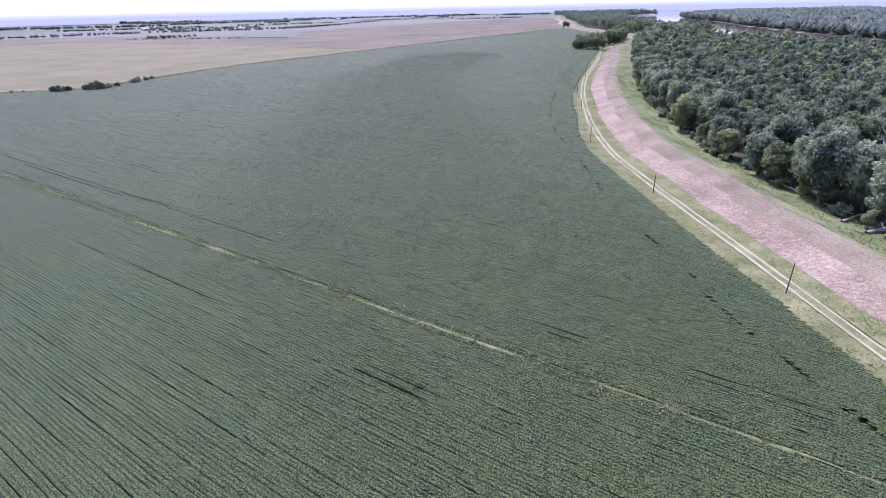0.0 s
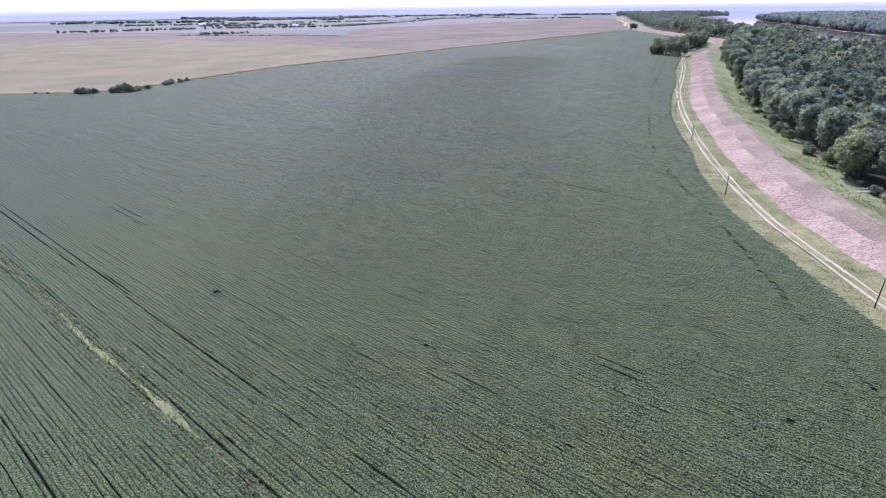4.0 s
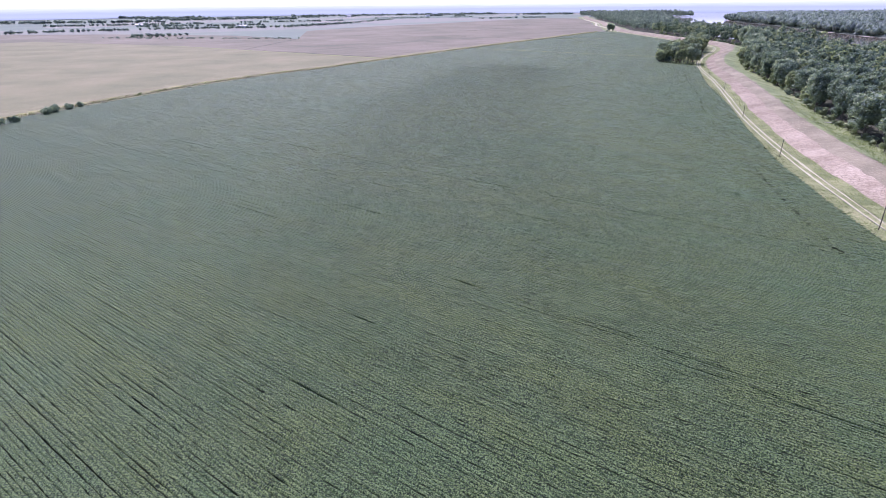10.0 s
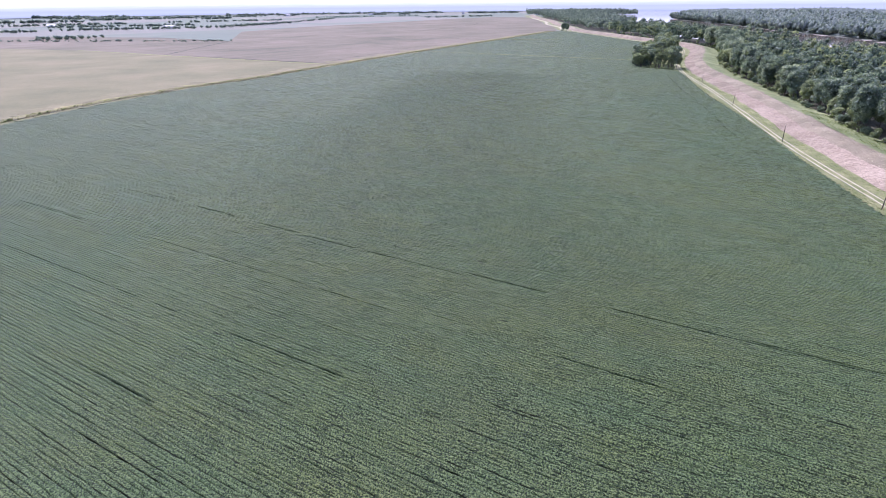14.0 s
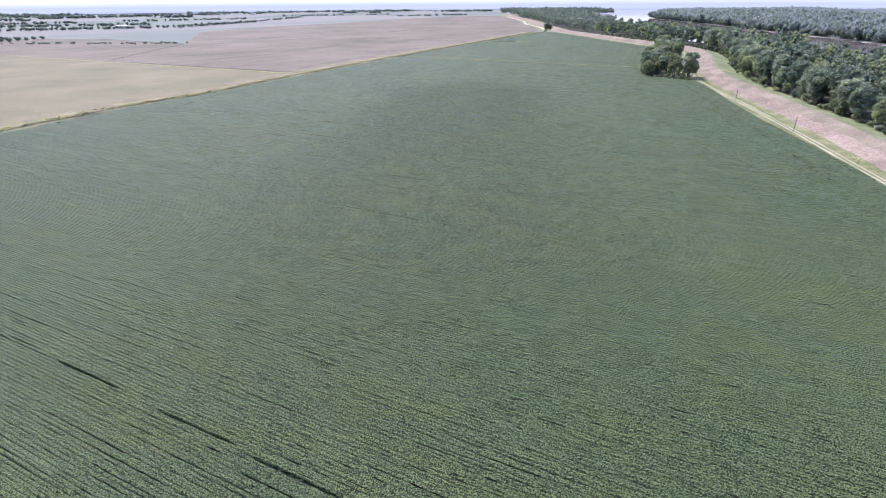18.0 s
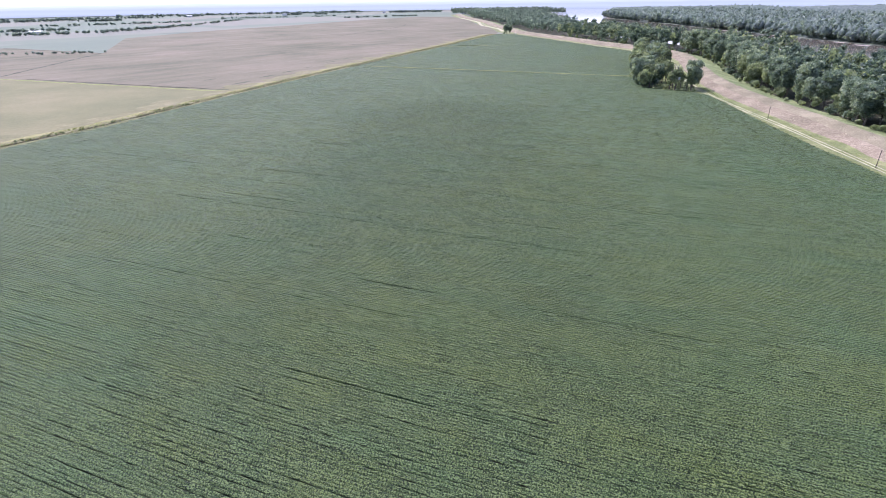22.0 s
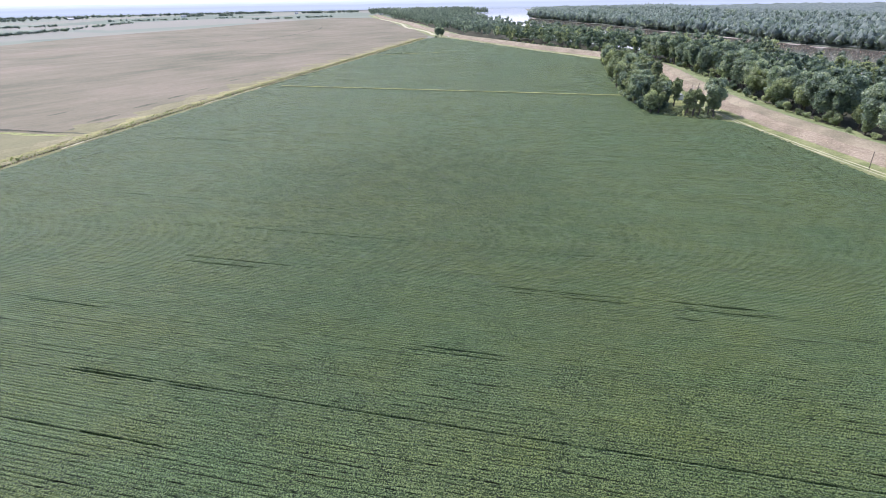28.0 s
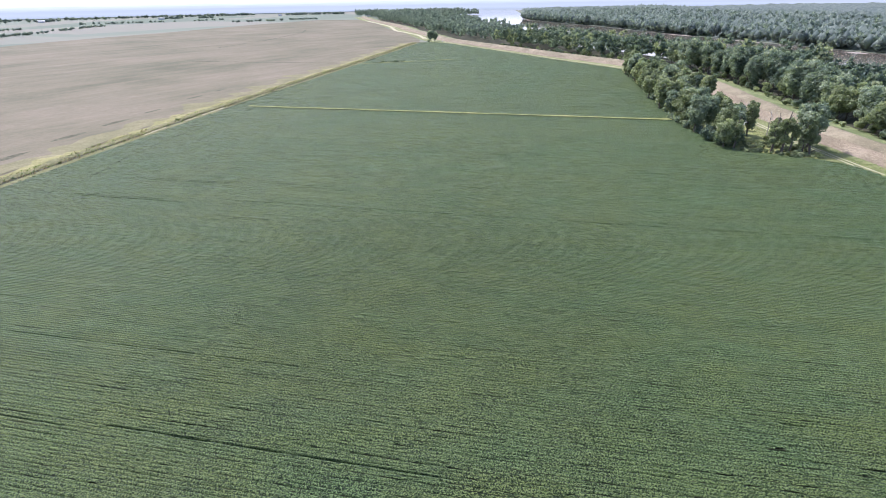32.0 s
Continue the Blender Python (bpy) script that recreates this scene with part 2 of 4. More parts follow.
def part(name, data, mat=None, parent=None, label=""):
    """Links a mesh or a bmesh as one object under a thing or a part."""
    if isinstance(data, bmesh.types.BMesh):
        me = bpy.data.meshes.new(name)
        data.to_mesh(me)
        data.free()
        if mat:
            me.materials.append(mat)
        data = me
    ob = new(name, data)
    ob.parent = parent
    return tagged(ob, label)


def grid_faces(nu, nv):
    i = np.arange(nu - 1)[:, None] * nv + np.arange(nv - 1)[None]
    return np.stack([i, i + nv, i + nv + 1, i + 1], -1).reshape(-1, 4)


def smooth_line(points, step):
    """A rounded line through the points, at even steps."""
    p = np.asarray(points, float)
    p = np.vstack([2 * p[0] - p[1], p, 2 * p[-1] - p[-2]])
    out = []
    for a, b, c, d in zip(p, p[1:], p[2:], p[3:]):
        n = max(2, int(np.linalg.norm(c - b) / 2))
        s = np.linspace(0, 1, n, endpoint=False)[:, None]
        out.append(0.5 * (2 * b + (c - a) * s + (2 * a - 5 * b + 4 * c - d) * s**2 + (3 * b - a - 3 * c + d) * s**3))
    q = np.vstack(out + [p[-2:-1]])
    run = np.r_[0, np.cumsum(np.linalg.norm(np.diff(q, axis=0), axis=1))]
    at = np.arange(0, run[-1], step)
    return np.stack([np.interp(at, run, q[:, 0]), np.interp(at, run, q[:, 1])], 1)


def normals_of(line):
    d = np.gradient(line, axis=0)
    for _ in range(6):
        d[1:-1] = (d[:-2] + d[1:-1] + d[2:]) / 3
    d /= np.linalg.norm(d, axis=1, keepdims=True)
    return np.stack([d[:, 1], -d[:, 0]], 1)          # to the right of the way


def wobble(n, size, smooth, seed):
    r = np.random.default_rng(seed).normal(size=n + 2 * smooth)
    k = np.hanning(2 * smooth + 1)
    w = np.convolve(r, k / np.sqrt((k**2).sum()), "valid")[:n]
    return w * size


def strip_mesh(name, line, offsets, heights, mat, edge=(0.0, 0.0), seed=1, rough=0.0):
    """A band along a line; offsets to the right of it; its two edges wander by edge metres."""
    nrm, n = normals_of(line), len(line)
    rng = np.random.default_rng(seed)
    cols = []
    for j, (o, z) in enumerate(zip(offsets, heights)):
        off = np.full(n, float(o))
        if j == 0:
            off += wobble(n, edge[0], 3, seed * 7 + 1)
        if j == len(offsets) - 1:
            off += wobble(n, edge[1], 3, seed * 7 + 2)
        zz = np.full(n, float(z))
        if 0 < j < len(offsets) - 1:
            zz += rng.normal(size=n) * rough
        cols.append(np.c_[line + nrm * off[:, None], zz])
    return mesh_of(name, np.stack(cols, 1).reshape(-1, 3), grid_faces(n, len(offsets))[:, ::-1], mat)


def inside(px, py, poly):
    poly = np.asarray(poly, float)
    r = np.zeros(np.shape(px), bool)
    x1, y1 = poly[-1]
    for x2, y2 in poly:
        cross = ((y1 > py) != (y2 > py)) & (px < (x2 - x1) * (py - y1) / (y2 - y1 + 1e-12) + x1)
        r ^= cross
        x1, y1 = x2, y2
    return r


def flat_polygon(name, poly, z, mat):
    bm = bmesh.new()
    bm.faces.new([bm.verts.new((x, y, z)) for x, y in poly])
    bmesh.ops.triangulate(bm, faces=bm.faces[:])
    bmesh.ops.recalc_face_normals(bm, faces=bm.faces[:])
    if bm.faces[0].normal.z < 0:
        bmesh.ops.reverse_faces(bm, faces=bm.faces[:])
    return part(name, bm, mat)


# ---------------------------------------------------------------- plan
CENTRE = (0.0, 340.0)
FAR = 4100.0
LEVEE = [(92, -120), (90, 20), (86, 115), (82, 200), (81, 250), (88, 312), (98, 368), (114, 441), (139, 532),
         (168, 617), (199, 710), (235, 826), (280, 923), (334, 1015), (370, 1092), (380, 1165), (373, 1260), (370, 1400), (365, 1560), (372, 1660),
         (398, 1800), (425, 1980), (472, 2200), (525, 2600), (620, 3100)]
ROAD = smooth_line(LEVEE, 5.0)
BEAN_EAST = [(86, -250), (83, 20), (78, 96), (75, 140), (73, 175), (71, 215), (70, 255), (75, 297), (84, 335), (91, 378), (104, 438), (125, 506), (146, 567),
             (165, 629), (178, 675), (196, 728), (221, 795), (230, 822), (226, 836), (208, 862), (213, 888), (232, 929), (290, 1017), (368, 1142), (364, 1240),
             (361, 1400), (356, 1560), (343, 1606)]
BEAN_WEST = [(325, 1600), (140, 1320), (-5, 1108), (-112, 940), (-176, 835), (-222, 775), (-262, 700), (-300, 600), (-330, 520), (-420, 505), (-600, 490), (-600, -250)]
BEANS = BEAN_EAST + BEAN_WEST
U, V = np.array([0.82, -0.572]), np.array([0.572, 0.82])      # along and across the rows


# ---------------------------------------------------------------- ground, water, distance
ang = np.linspace(0, 2 * math.pi, 97)[:-1]
ground = flat_polygon("ground", [(CENTRE[0] + FAR * math.cos(a), CENTRE[1] + FAR * math.sin(a)) for a in ang], -0.4, M_PLAIN)
tagged(ground, "flat river-valley farmland in patchwork fields", "ground", kind="structure")


def far_backdrop():
    """The hazy rim of the plain and the lowest sky, far past everything else."""
    m = bpy.data.materials.new("far_haze")
    m.use_nodes = True
    nt = m.node_tree
    nt.nodes.clear()
    out, em = nt.nodes.new("ShaderNodeOutputMaterial"), nt.nodes.new("ShaderNodeEmission")
    geo = nt.nodes.new("ShaderNodeNewGeometry")
    sep = nt.nodes.new("ShaderNodeSeparateXYZ")
    nt.links.new(geo.outputs["Position"], sep.inputs[0])
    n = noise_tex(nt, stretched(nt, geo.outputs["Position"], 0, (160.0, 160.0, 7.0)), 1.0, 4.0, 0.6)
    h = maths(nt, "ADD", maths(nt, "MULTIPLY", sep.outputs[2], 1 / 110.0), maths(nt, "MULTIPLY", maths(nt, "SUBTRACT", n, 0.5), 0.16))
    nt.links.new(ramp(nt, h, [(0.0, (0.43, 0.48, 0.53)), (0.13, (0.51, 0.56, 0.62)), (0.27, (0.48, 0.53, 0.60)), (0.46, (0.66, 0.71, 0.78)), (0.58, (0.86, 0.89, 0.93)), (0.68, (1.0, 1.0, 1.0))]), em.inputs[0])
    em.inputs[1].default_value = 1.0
    nt.links.new(em.outputs[0], out.inputs[0])
    a = np.linspace(0, 2 * math.pi, 97)
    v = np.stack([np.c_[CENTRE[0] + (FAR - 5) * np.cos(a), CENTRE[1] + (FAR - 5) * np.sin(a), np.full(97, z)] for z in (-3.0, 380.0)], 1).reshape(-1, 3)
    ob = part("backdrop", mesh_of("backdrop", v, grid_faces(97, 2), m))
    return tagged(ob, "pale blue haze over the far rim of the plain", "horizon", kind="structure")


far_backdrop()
WEST_BANK = [(700, -300), (640, 300), (560, 600), (510, 800), (486, 900), (484, 1000), (490, 1180), (502, 1330), (500, 1450), (520, 1600), (570, 1750), (645, 2000),
             (735, 2250), (795, 2480), (845, 2740), (1110, 2900), (1060, 3200), (1200, 3450), (1349, 3720), (1500, 4140)]
EAST_BANK = [(1880, 3975), (2240, 3770), (1900, 3700), (1650, 3569), (1350, 3000), (1060, 2459), (980, 2371), (905, 1950), (890, 1840), (820, 1587), (785, 1374), (759, 1228), (736, 1106), (722, 900), (730, 500), (800, -300)]
river = flat_polygon("water", WEST_BANK + EAST_BANK, -0.2, M_WATER)
tagged(river, "wide river shining under a pale sky", "river", kind="structure")

CORN = BEAN_WEST[:-2] + [(-1500, 430), (-1500, 1750), (-900, 1700), (-541, 1580), (-354, 1416), (-425, 1800), (-300, 2050), (-60, 2330), (160, 2640), (420, 2900), (540, 2800), (500, 2420), (430, 2100), (400, 1880), (350, 1660)]
corn = flat_polygon("corn_field", CORN, 0.25, M_CORN)
tagged(corn, "wide tan field of ripening crop beside the beans", "field", kind="structure")


# ---------------------------------------------------------------- levee and track
def levee():
    base = new("levee")
    tagged(base, "long grassy river levee with a bleached dry slope", "levee", kind="structure")
    g = ROAD
    part("verge", strip_mesh("verge", g, [-17, -9, -4, -1.9], [-0.03, 0.05, 0.12, 0.12], M_VERGE, (0.5, 0.0), 3, 0.03), None, base, "rough green grass beside the field")
    part("middle_grass", strip_mesh("middle_grass", g, [-0.95, 0, 0.95], [0.12, 0.17, 0.12], M_VERGE, (0.1, 0.1), 4, 0.03), None, base)
    part("lower_slope", strip_mesh("lower_slope", g, [1.9, 5, 7.5, 9.6], [0.12, 0.25, 0.50, 0.68], M_VERGE, (0.0, 0.0), 5, 0.02), None, base, "yellow-green mown grass")
    for i0, i1, mat, seed, label in ((0, 131, M_DRY, 6, "bleached pinkish dead grass"), (130, 165, M_FADED, 9, "faded tan and pink grass"), (164, len(g), M_BROWNED, 10, "browned tan grass")):
        part("dry_slope", strip_mesh("dry_slope", g[i0:i1], [7.6, 10, 12.5, 14.5, 17], [0.56, 1.15, 1.8, 2.32, 2.90], mat, (0.6, 0.5), seed, 0.012), None, base, label)
    part("crest", strip_mesh("crest", g, [14.5, 17.2, 20, 22.5, 25, 27.5], [2.18, 2.93, 3.8, 4.35, 4.45, 4.02], M_CREST, (0.0, 0.3), 7, 0.02), None, base, "tan worn grass on the levee top")
    part("back_slope", strip_mesh("back_slope", g, [25.6, 28, 32, 37, 42, 50], [4.36, 4.05, 2.9, 1.5, 0.5, -0.3], M_FARGRASS, (0.6, 1.0), 8, 0.12), None, base, "green grass towards the woods")


levee()
track = new("levee_track")
tagged(track, "pale two-rut farm track along the levee foot", "track", kind="structure")
for side, seed in ((-1.25, 11), (1.25, 12)):
    part("wheel_rut", strip_mesh("wheel_rut", ROAD, [side - 0.46, side, side + 0.46], [0.135, 0.10, 0.135], M_RUT, (0.14, 0.14), seed, 0.02), None, track)


# ---------------------------------------------------------------- bean field
# wheel gaps in the rows, a sprayer's width apart: from, to (along the rows), and across
GAPS_SOUTH = [(-63, -44, 63.2), (-178, -165, 61.5), (-160, -111, 62.6), (-341, -186, 95.1), (-186, -126, 94.3), (-303, -213, 92.6), (-359, -212, 94.9),
              (-106, -92, 95.2), (-11, 18, 95.5), (-10, 15, 93.4), (-205, -187, 96.0), (-106, -94, 121.0), (-62, -57, 114.6), (-36, -26, 114.3),
              (-260, -230, 118.5), (-256, -240, 120.6), (-87, -75, 143.0), (-181, -174, 169.1), (-222, -209, 194.3), (-229, -222, 218.0), (-78, -72, 92.8),
              (-202, -196, 218.0), (-191, -150, 244.0), (-146, -109, 240.4), (-168, -145, 241.1), (-135, -126, 242.6), (-188, -171, 245.5)]
GAPS_MIDDLE = [(-311, -291, 248.4), (-413, -390, 248.3), (-297, -272, 270.8), (-234, -209, 296.5),
               (-459, -449, 292.4), (-433, -395, 293.6), (-420, -392, 319.6), (-389, -383, 320.6), (-290, -265, 318.3),
               (-228, -172, 320.3), (-200, -100, 320.5), (-419, -408, 444.9), (-378, -357, 445.2), (-375, -328, 419.6)]
GAPS_NORTH = [(-478, -454, 458.2), (-436, -418, 469.9), (-494, -322, 494.6), (-393, -380, 501.2), (-366, -334, 510.2), (-334, -294, 458.8),
              (-472, -439, 519.5), (-585, -502, 532.0), (-471, -273, 534.8), (-407, -385, 555.8),
              (-332, -325, 561.5), (-350, -338, 579.8)]
GAPS_END = [(-507, -490, 608.0), (-482, -416, 609.8), (-404, -357, 609.6), (-348, -333, 615.0), (-518, -501, 705.3), (-595, -548, 718.3), (-592, -542, 716.9),
            (-528, -309, 721.3), (-581, -541, 741.0), (-580, -542, 739.5), (-524, -488, 742.3), (-447, -431, 751.0)]
# the same, worn wider
GAPS_WIDE = [(-64, -47, 61.0), (-42, -30, 95.3), (-39, -31, 92.5), (-86, -74, 140.7), (-220, -212, 245.5), (-272, -265, 270.6), (-391, -383, 320.6), (-372, -352, 319.6), (-340, -322, 319.4), (-318, -300, 318.8), (-296, -286, 318.4),
             (-265, -243, 319.6), (-380, -358, 458.4), (-467, -431, 503.3), (-472, -452, 534.5), (-449, -440, 534.3), (-403, -386, 557.0), (-507, -485, 556.4),
             (-483, -450, 586.4), (-481, -457, 583.4), (-392, -359, 586.4), (-389, -359, 584.3), (-349, -327, 587.2), (-347, -327, 584.6), (-367, -361, 632.0)]
GAPS_FAINT = [(-300, 20, 82.5), (-463, -314, 270.6), (-369, -272, 295.0), (-457, -378, 444.9), (-584, -454, 631.5)]
GAPS = [(a, b, c, 0.026) for a, b, c in GAPS_FAINT] + [(a, b, c, 0.06) for a, b, c in GAPS_SOUTH + GAPS_MIDDLE + GAPS_NORTH + GAPS_END] + [(a, b, c, 0.17) for a, b, c in GAPS_WIDE]
# turning tracks that follow the field's east and west edges
TURN_EAST = smooth_line([(70, 60), (63, 103), (63, 131), (58, 171), (60, 205), (62, 240), (63, 290), (67, 332), (77, 383), (91, 438), (99, 480), (108, 505),
                         (128, 568), (145, 615), (162, 668), (176, 714), (197, 775), (207, 800)], 2.0)
TURN_WEST = smooth_line([(-190, 775), (-150, 838), (-110, 901), (-76, 948), (-60, 985), (-36, 1026), (30, 1125)], 2.0)
_rng = np.random.default_rng(21)
TURN_ON = {0: np.convolve(_rng.normal(size=len(TURN_EAST)), np.ones(9) / 3, "same") > -0.75, 1: np.convolve(_rng.normal(size=len(TURN_WEST)), np.ones(9) / 3, "same") > -0.5}


def gap_width(u, slot, pitch):
    """How far the rows stand back from the slot between them, by the place along it."""
    wide = np.zeros(u.shape)
    for u0, u1, v0, w in GAPS:
        cols = np.where(slot == round(v0 / pitch))[0]
        if len(cols) and u.min() < u1 and u.max() > u0:
            a = u[:, cols]
            soft = np.clip(np.minimum(a - u0, u1 - a) / 2.5, 0, 1)
            uneven = 0.8 + 0.35 * np.sin(a * 0.47 + 3 * v0) + 0.3 * np.sin(a * 1.9 + v0)
            wide[:, cols] = np.maximum(wide[:, cols], w * soft * np.clip(uneven, 0.1 if w < 0.1 else 0.5, 1.3))
    return wide


def in_track(u, v, x, y):
    hit = np.zeros(u.shape, bool)
    open_here = (np.sin(np.round(u * 2) * 12.99 + np.round(v * 4) * 78.2) * 43758.5) % 1.0 > 0.12
    for k, line in enumerate((TURN_EAST, TURN_WEST)):
        d2 = ((line - (x.mean(), y.mean())) ** 2).sum(1)
        near = d2 < 45.0**2
        if near.any():
            pts = line[near]
            dist = np.full(x.shape, 99.0)
            on = np.zeros(x.shape, bool)
            for p, o in zip(pts, TURN_ON[k][near]):
                d = np.hypot(x - p[0], y - p[1])
                on = np.where(d < dist, o, on)
                dist = np.minimum(dist, d)
            hit |= on & (dist < 0.56)
    for hx, hy, hr in ((-77.5, 187.4, 1.3), (-23.0, 168.0, 0.8), (40.0, 150.0, 0.7), (-30.0, 420.5, 0.9), (55.0, 724.0, 0.9)):
        hit |= np.hypot(x - hx, (y - hy) * 1.4) < hr
    return hit & open_here


def bean_field():
    """Row by row near the flight line, and a coarser sheet past that."""
    rng = np.random.default_rng(5)
    ahead = np.array([(10, 110), (-25, 230), (-42, 410), (-42, 540), (-22, 635), (22, 794)], float)
    s = np.linspace(0, 1, 80)
    k = np.linspace(0, 1, len(ahead))
    line = np.stack([np.interp(s, k, ahead[:, 0]), np.interp(s, k, ahead[:, 1])], 1)
    block, near, mid, far = 38.0, [], [], []
    for iu in range(-45, 25):
        for iv in range(-12, 42):
            u, v = np.meshgrid((iu + np.linspace(0, 1, 5)) * block, (iv + np.linspace(0, 1, 5)) * block)
            x, y = u * U[0] + v * V[0], u * U[1] + v * V[1]
            ins = inside(x, y, BEANS)
            if not ins.any():
                continue
            gap = np.sqrt(((line - (x.mean(), y.mean())) ** 2).sum(1)).min()
            here = (iu * block, iv * block)
            turns = min(((TURN_EAST - (x.mean(), y.mean())) ** 2).sum(1).min(), ((TURN_WEST - (x.mean(), y.mean())) ** 2).sum(1).min()) < 30**2
            if gap < 82 or (x.mean() > 0 and y.mean() < 900 and ((turns and y.mean() < 780) or not ins.all())) or (turns and x.mean() < 0 and 850 < y.mean() < 1060):
                near.append(here)
            elif gap < 165 or turns or not ins.all():
                mid.append(here)
            else:
                far.append(here)
    soil = flat_polygon("soil", BEANS, -0.05, M_SOIL)
    tagged(soil, "dark moist soil under the bean rows", "soil", kind="structure")

    table = rng.normal(size=(3, 1009, 1013))

    def sheet(blocks, du, pitch, profile, jitter, name):
        """Rounded ridges of leaves with a slot of open soil between rows."""
        vs, fs, n0 = [], [], 0
        at, tall = np.array(profile).T
        k = len(at)
        nu, rows = round(block / du) + 1, round(block / pitch)
        cols = (np.arange(rows)[:, None] * pitch + at * pitch).ravel()
        side = (np.arange(rows)[:, None] * k + np.arange(k - 1)).ravel()
        i = np.arange(nu - 1)[:, None] * len(cols) + side[None]
        f = np.stack([i, i + len(cols), i + len(cols) + 1, i + 1], -1).reshape(-1, 4)
        outer = np.sign(0.5 - at) * (tall < tall.max() - 0.1)
        for u0, v0 in blocks:
            u, v = np.meshgrid(u0 + np.arange(nu) * du, v0 + cols, indexing="ij")
            iu = np.round(u / du).astype(int) % 1009
            iv = (np.round(v0 / pitch).astype(int) * k + np.arange(len(cols)))[None] % 1013
            z = np.tile(tall, rows)[None] + table[0, iu, iv] * jitter * np.tile(np.where(tall < tall.max() - 0.1, 1.4, 0.7), rows)[None]
            row_no = np.round(v0 / pitch).astype(int) + np.arange(len(cols)) // k
            low = np.tile(tall < tall.max() - 0.1, rows)
            wide = gap_width(u, row_no + (np.tile(at, rows) > 0.5), pitch)
            z = np.where((wide > 0.02) & low[None], np.minimum(z, 0.08), z)
            slack = np.maximum(0, table[1, iu // 7, iv // k] - 0.6) * 0.02 * min(pitch, 0.76)
            shift = table[1, iu, iv] * (0.035 if du < 2 else 0.012) + slack * np.tile(outer, rows)[None] + (wide + np.where(low & (wide > 0.02), 0.13, 0.0)) * np.tile(np.sign(0.5 - at), rows)[None]
            # each row wanders a little, as it was drilled
            ph = np.random.default_rng(6).random((2, 4001))[:, row_no % 4001] * 6.28
            sway = 0.05 * np.sin(u * 0.043 + ph[0]) + 0.035 * np.sin(u * 0.11 + ph[1])
            along = table[2, iu, iv] * 0.16 * du
            along[0], along[-1], shift[0], shift[-1], z[0], z[-1] = 0, 0, 0, 0, tall.tolist() * rows, tall.tolist() * rows
            uu, vv = u + along, v + shift + sway
            x, y = uu * U[0] + vv * V[0], uu * U[1] + vv * V[1]
            xc, yc = x[:-1][:, side], y[:-1][:, side]
            uc, vc = u[:-1][:, side] + du / 2, (v[:-1][:, side] + v[:-1][:, side + 1]) / 2
            keep = inside(xc, yc, BEANS) & ~in_track(uc, vc, xc, yc)
            vs.append(np.stack([x, y, z], -1).reshape(-1, 3))
            fs.append(f[keep.ravel()] + n0)
            n0 += x.size
        return part(name, mesh_of(name, np.vstack(vs), np.vstack(fs), M_BEAN))

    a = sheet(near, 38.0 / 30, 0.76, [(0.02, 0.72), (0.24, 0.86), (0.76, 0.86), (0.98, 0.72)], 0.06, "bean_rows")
    tagged(a, "dense green soybean rows closing over the soil", "soybeans", kind="stuff")
    # single leaf sprays that stand out of the rows
    tri = []
    for u0, v0 in near:
        n = 3800
        u = u0 + rng.random(n) * block
        row = rng.integers(0, 50, n)
        off = rng.normal(size=n) * 0.13
        v = v0 + (row + 0.5) * 0.76 + off
        x, y = u * U[0] + v * V[0], u * U[1] + v * V[1]
        away = np.sqrt(((np.stack([x, y], 1)[:, None] - line[None]) ** 2).sum(2)).min(1)
        ok = inside(x, y, BEANS) & ~in_track(u, v, x, y) & (away < 35 + 47 * rng.random(n))
        p = np.c_[x, y, 0.91 - 1.3 * off**2 + rng.normal(size=n) * 0.04][ok]
        d = rng.normal(size=p.shape) * np.array([1, 1, 0.3])
        d /= np.linalg.norm(d, axis=1, keepdims=True)
        e = np.cross(d, rng.normal(size=p.shape) * 0.3 + np.array([0, 0, 1.0]))
        e /= np.linalg.norm(e, axis=1, keepdims=True)
        s = 0.17 + 0.12 * rng.random((len(p), 1))
        tri.append(np.stack([p + d * s, p - d * s * 0.6 + e * s * 0.7, p - d * s * 0.6 - e * s * 0.7], 1).reshape(-1, 3))
    tri = np.vstack(tri)
    leaves = part("bean_leaves", mesh_of("bean_leaves", tri, np.arange(len(tri)).reshape(-1, 3), M_SPRAY))
    tagged(leaves, "single soybean leaf sprays above the rows", "soybeans", kind="stuff")
    b = sheet(mid, 3.8, 0.76, [(0.02, 0.72), (0.25, 0.87), (0.75, 0.87), (0.98, 0.72)], 0.05, "bean_rows_beyond")
    tagged(b, "green soybean rows out towards the field edges", "soybeans", kind="stuff")
    c = sheet(far, 12.67, 0.76, [(0.02, 0.73), (0.25, 0.87), (0.75, 0.87), (0.98, 0.73)], 0.03, "bean_canopy")
    tagged(c, "even green canopy of the distant soybean rows", "soybeans", kind="stuff")


bean_field()


def straight_band(name, a, b, width, z, mat, seed, edge=0.25):
    n = max(4, int(math.dist(a, b) / 3))
    s = np.linspace(0, 1, n)[:, None]
    line = np.array(a) * (1 - s) + np.array(b) * s
    return part(name, strip_mesh(name, line, [-width / 2, 0, width / 2], [z - 0.15, z, z - 0.15], mat, (edge, edge), seed, 0.08))


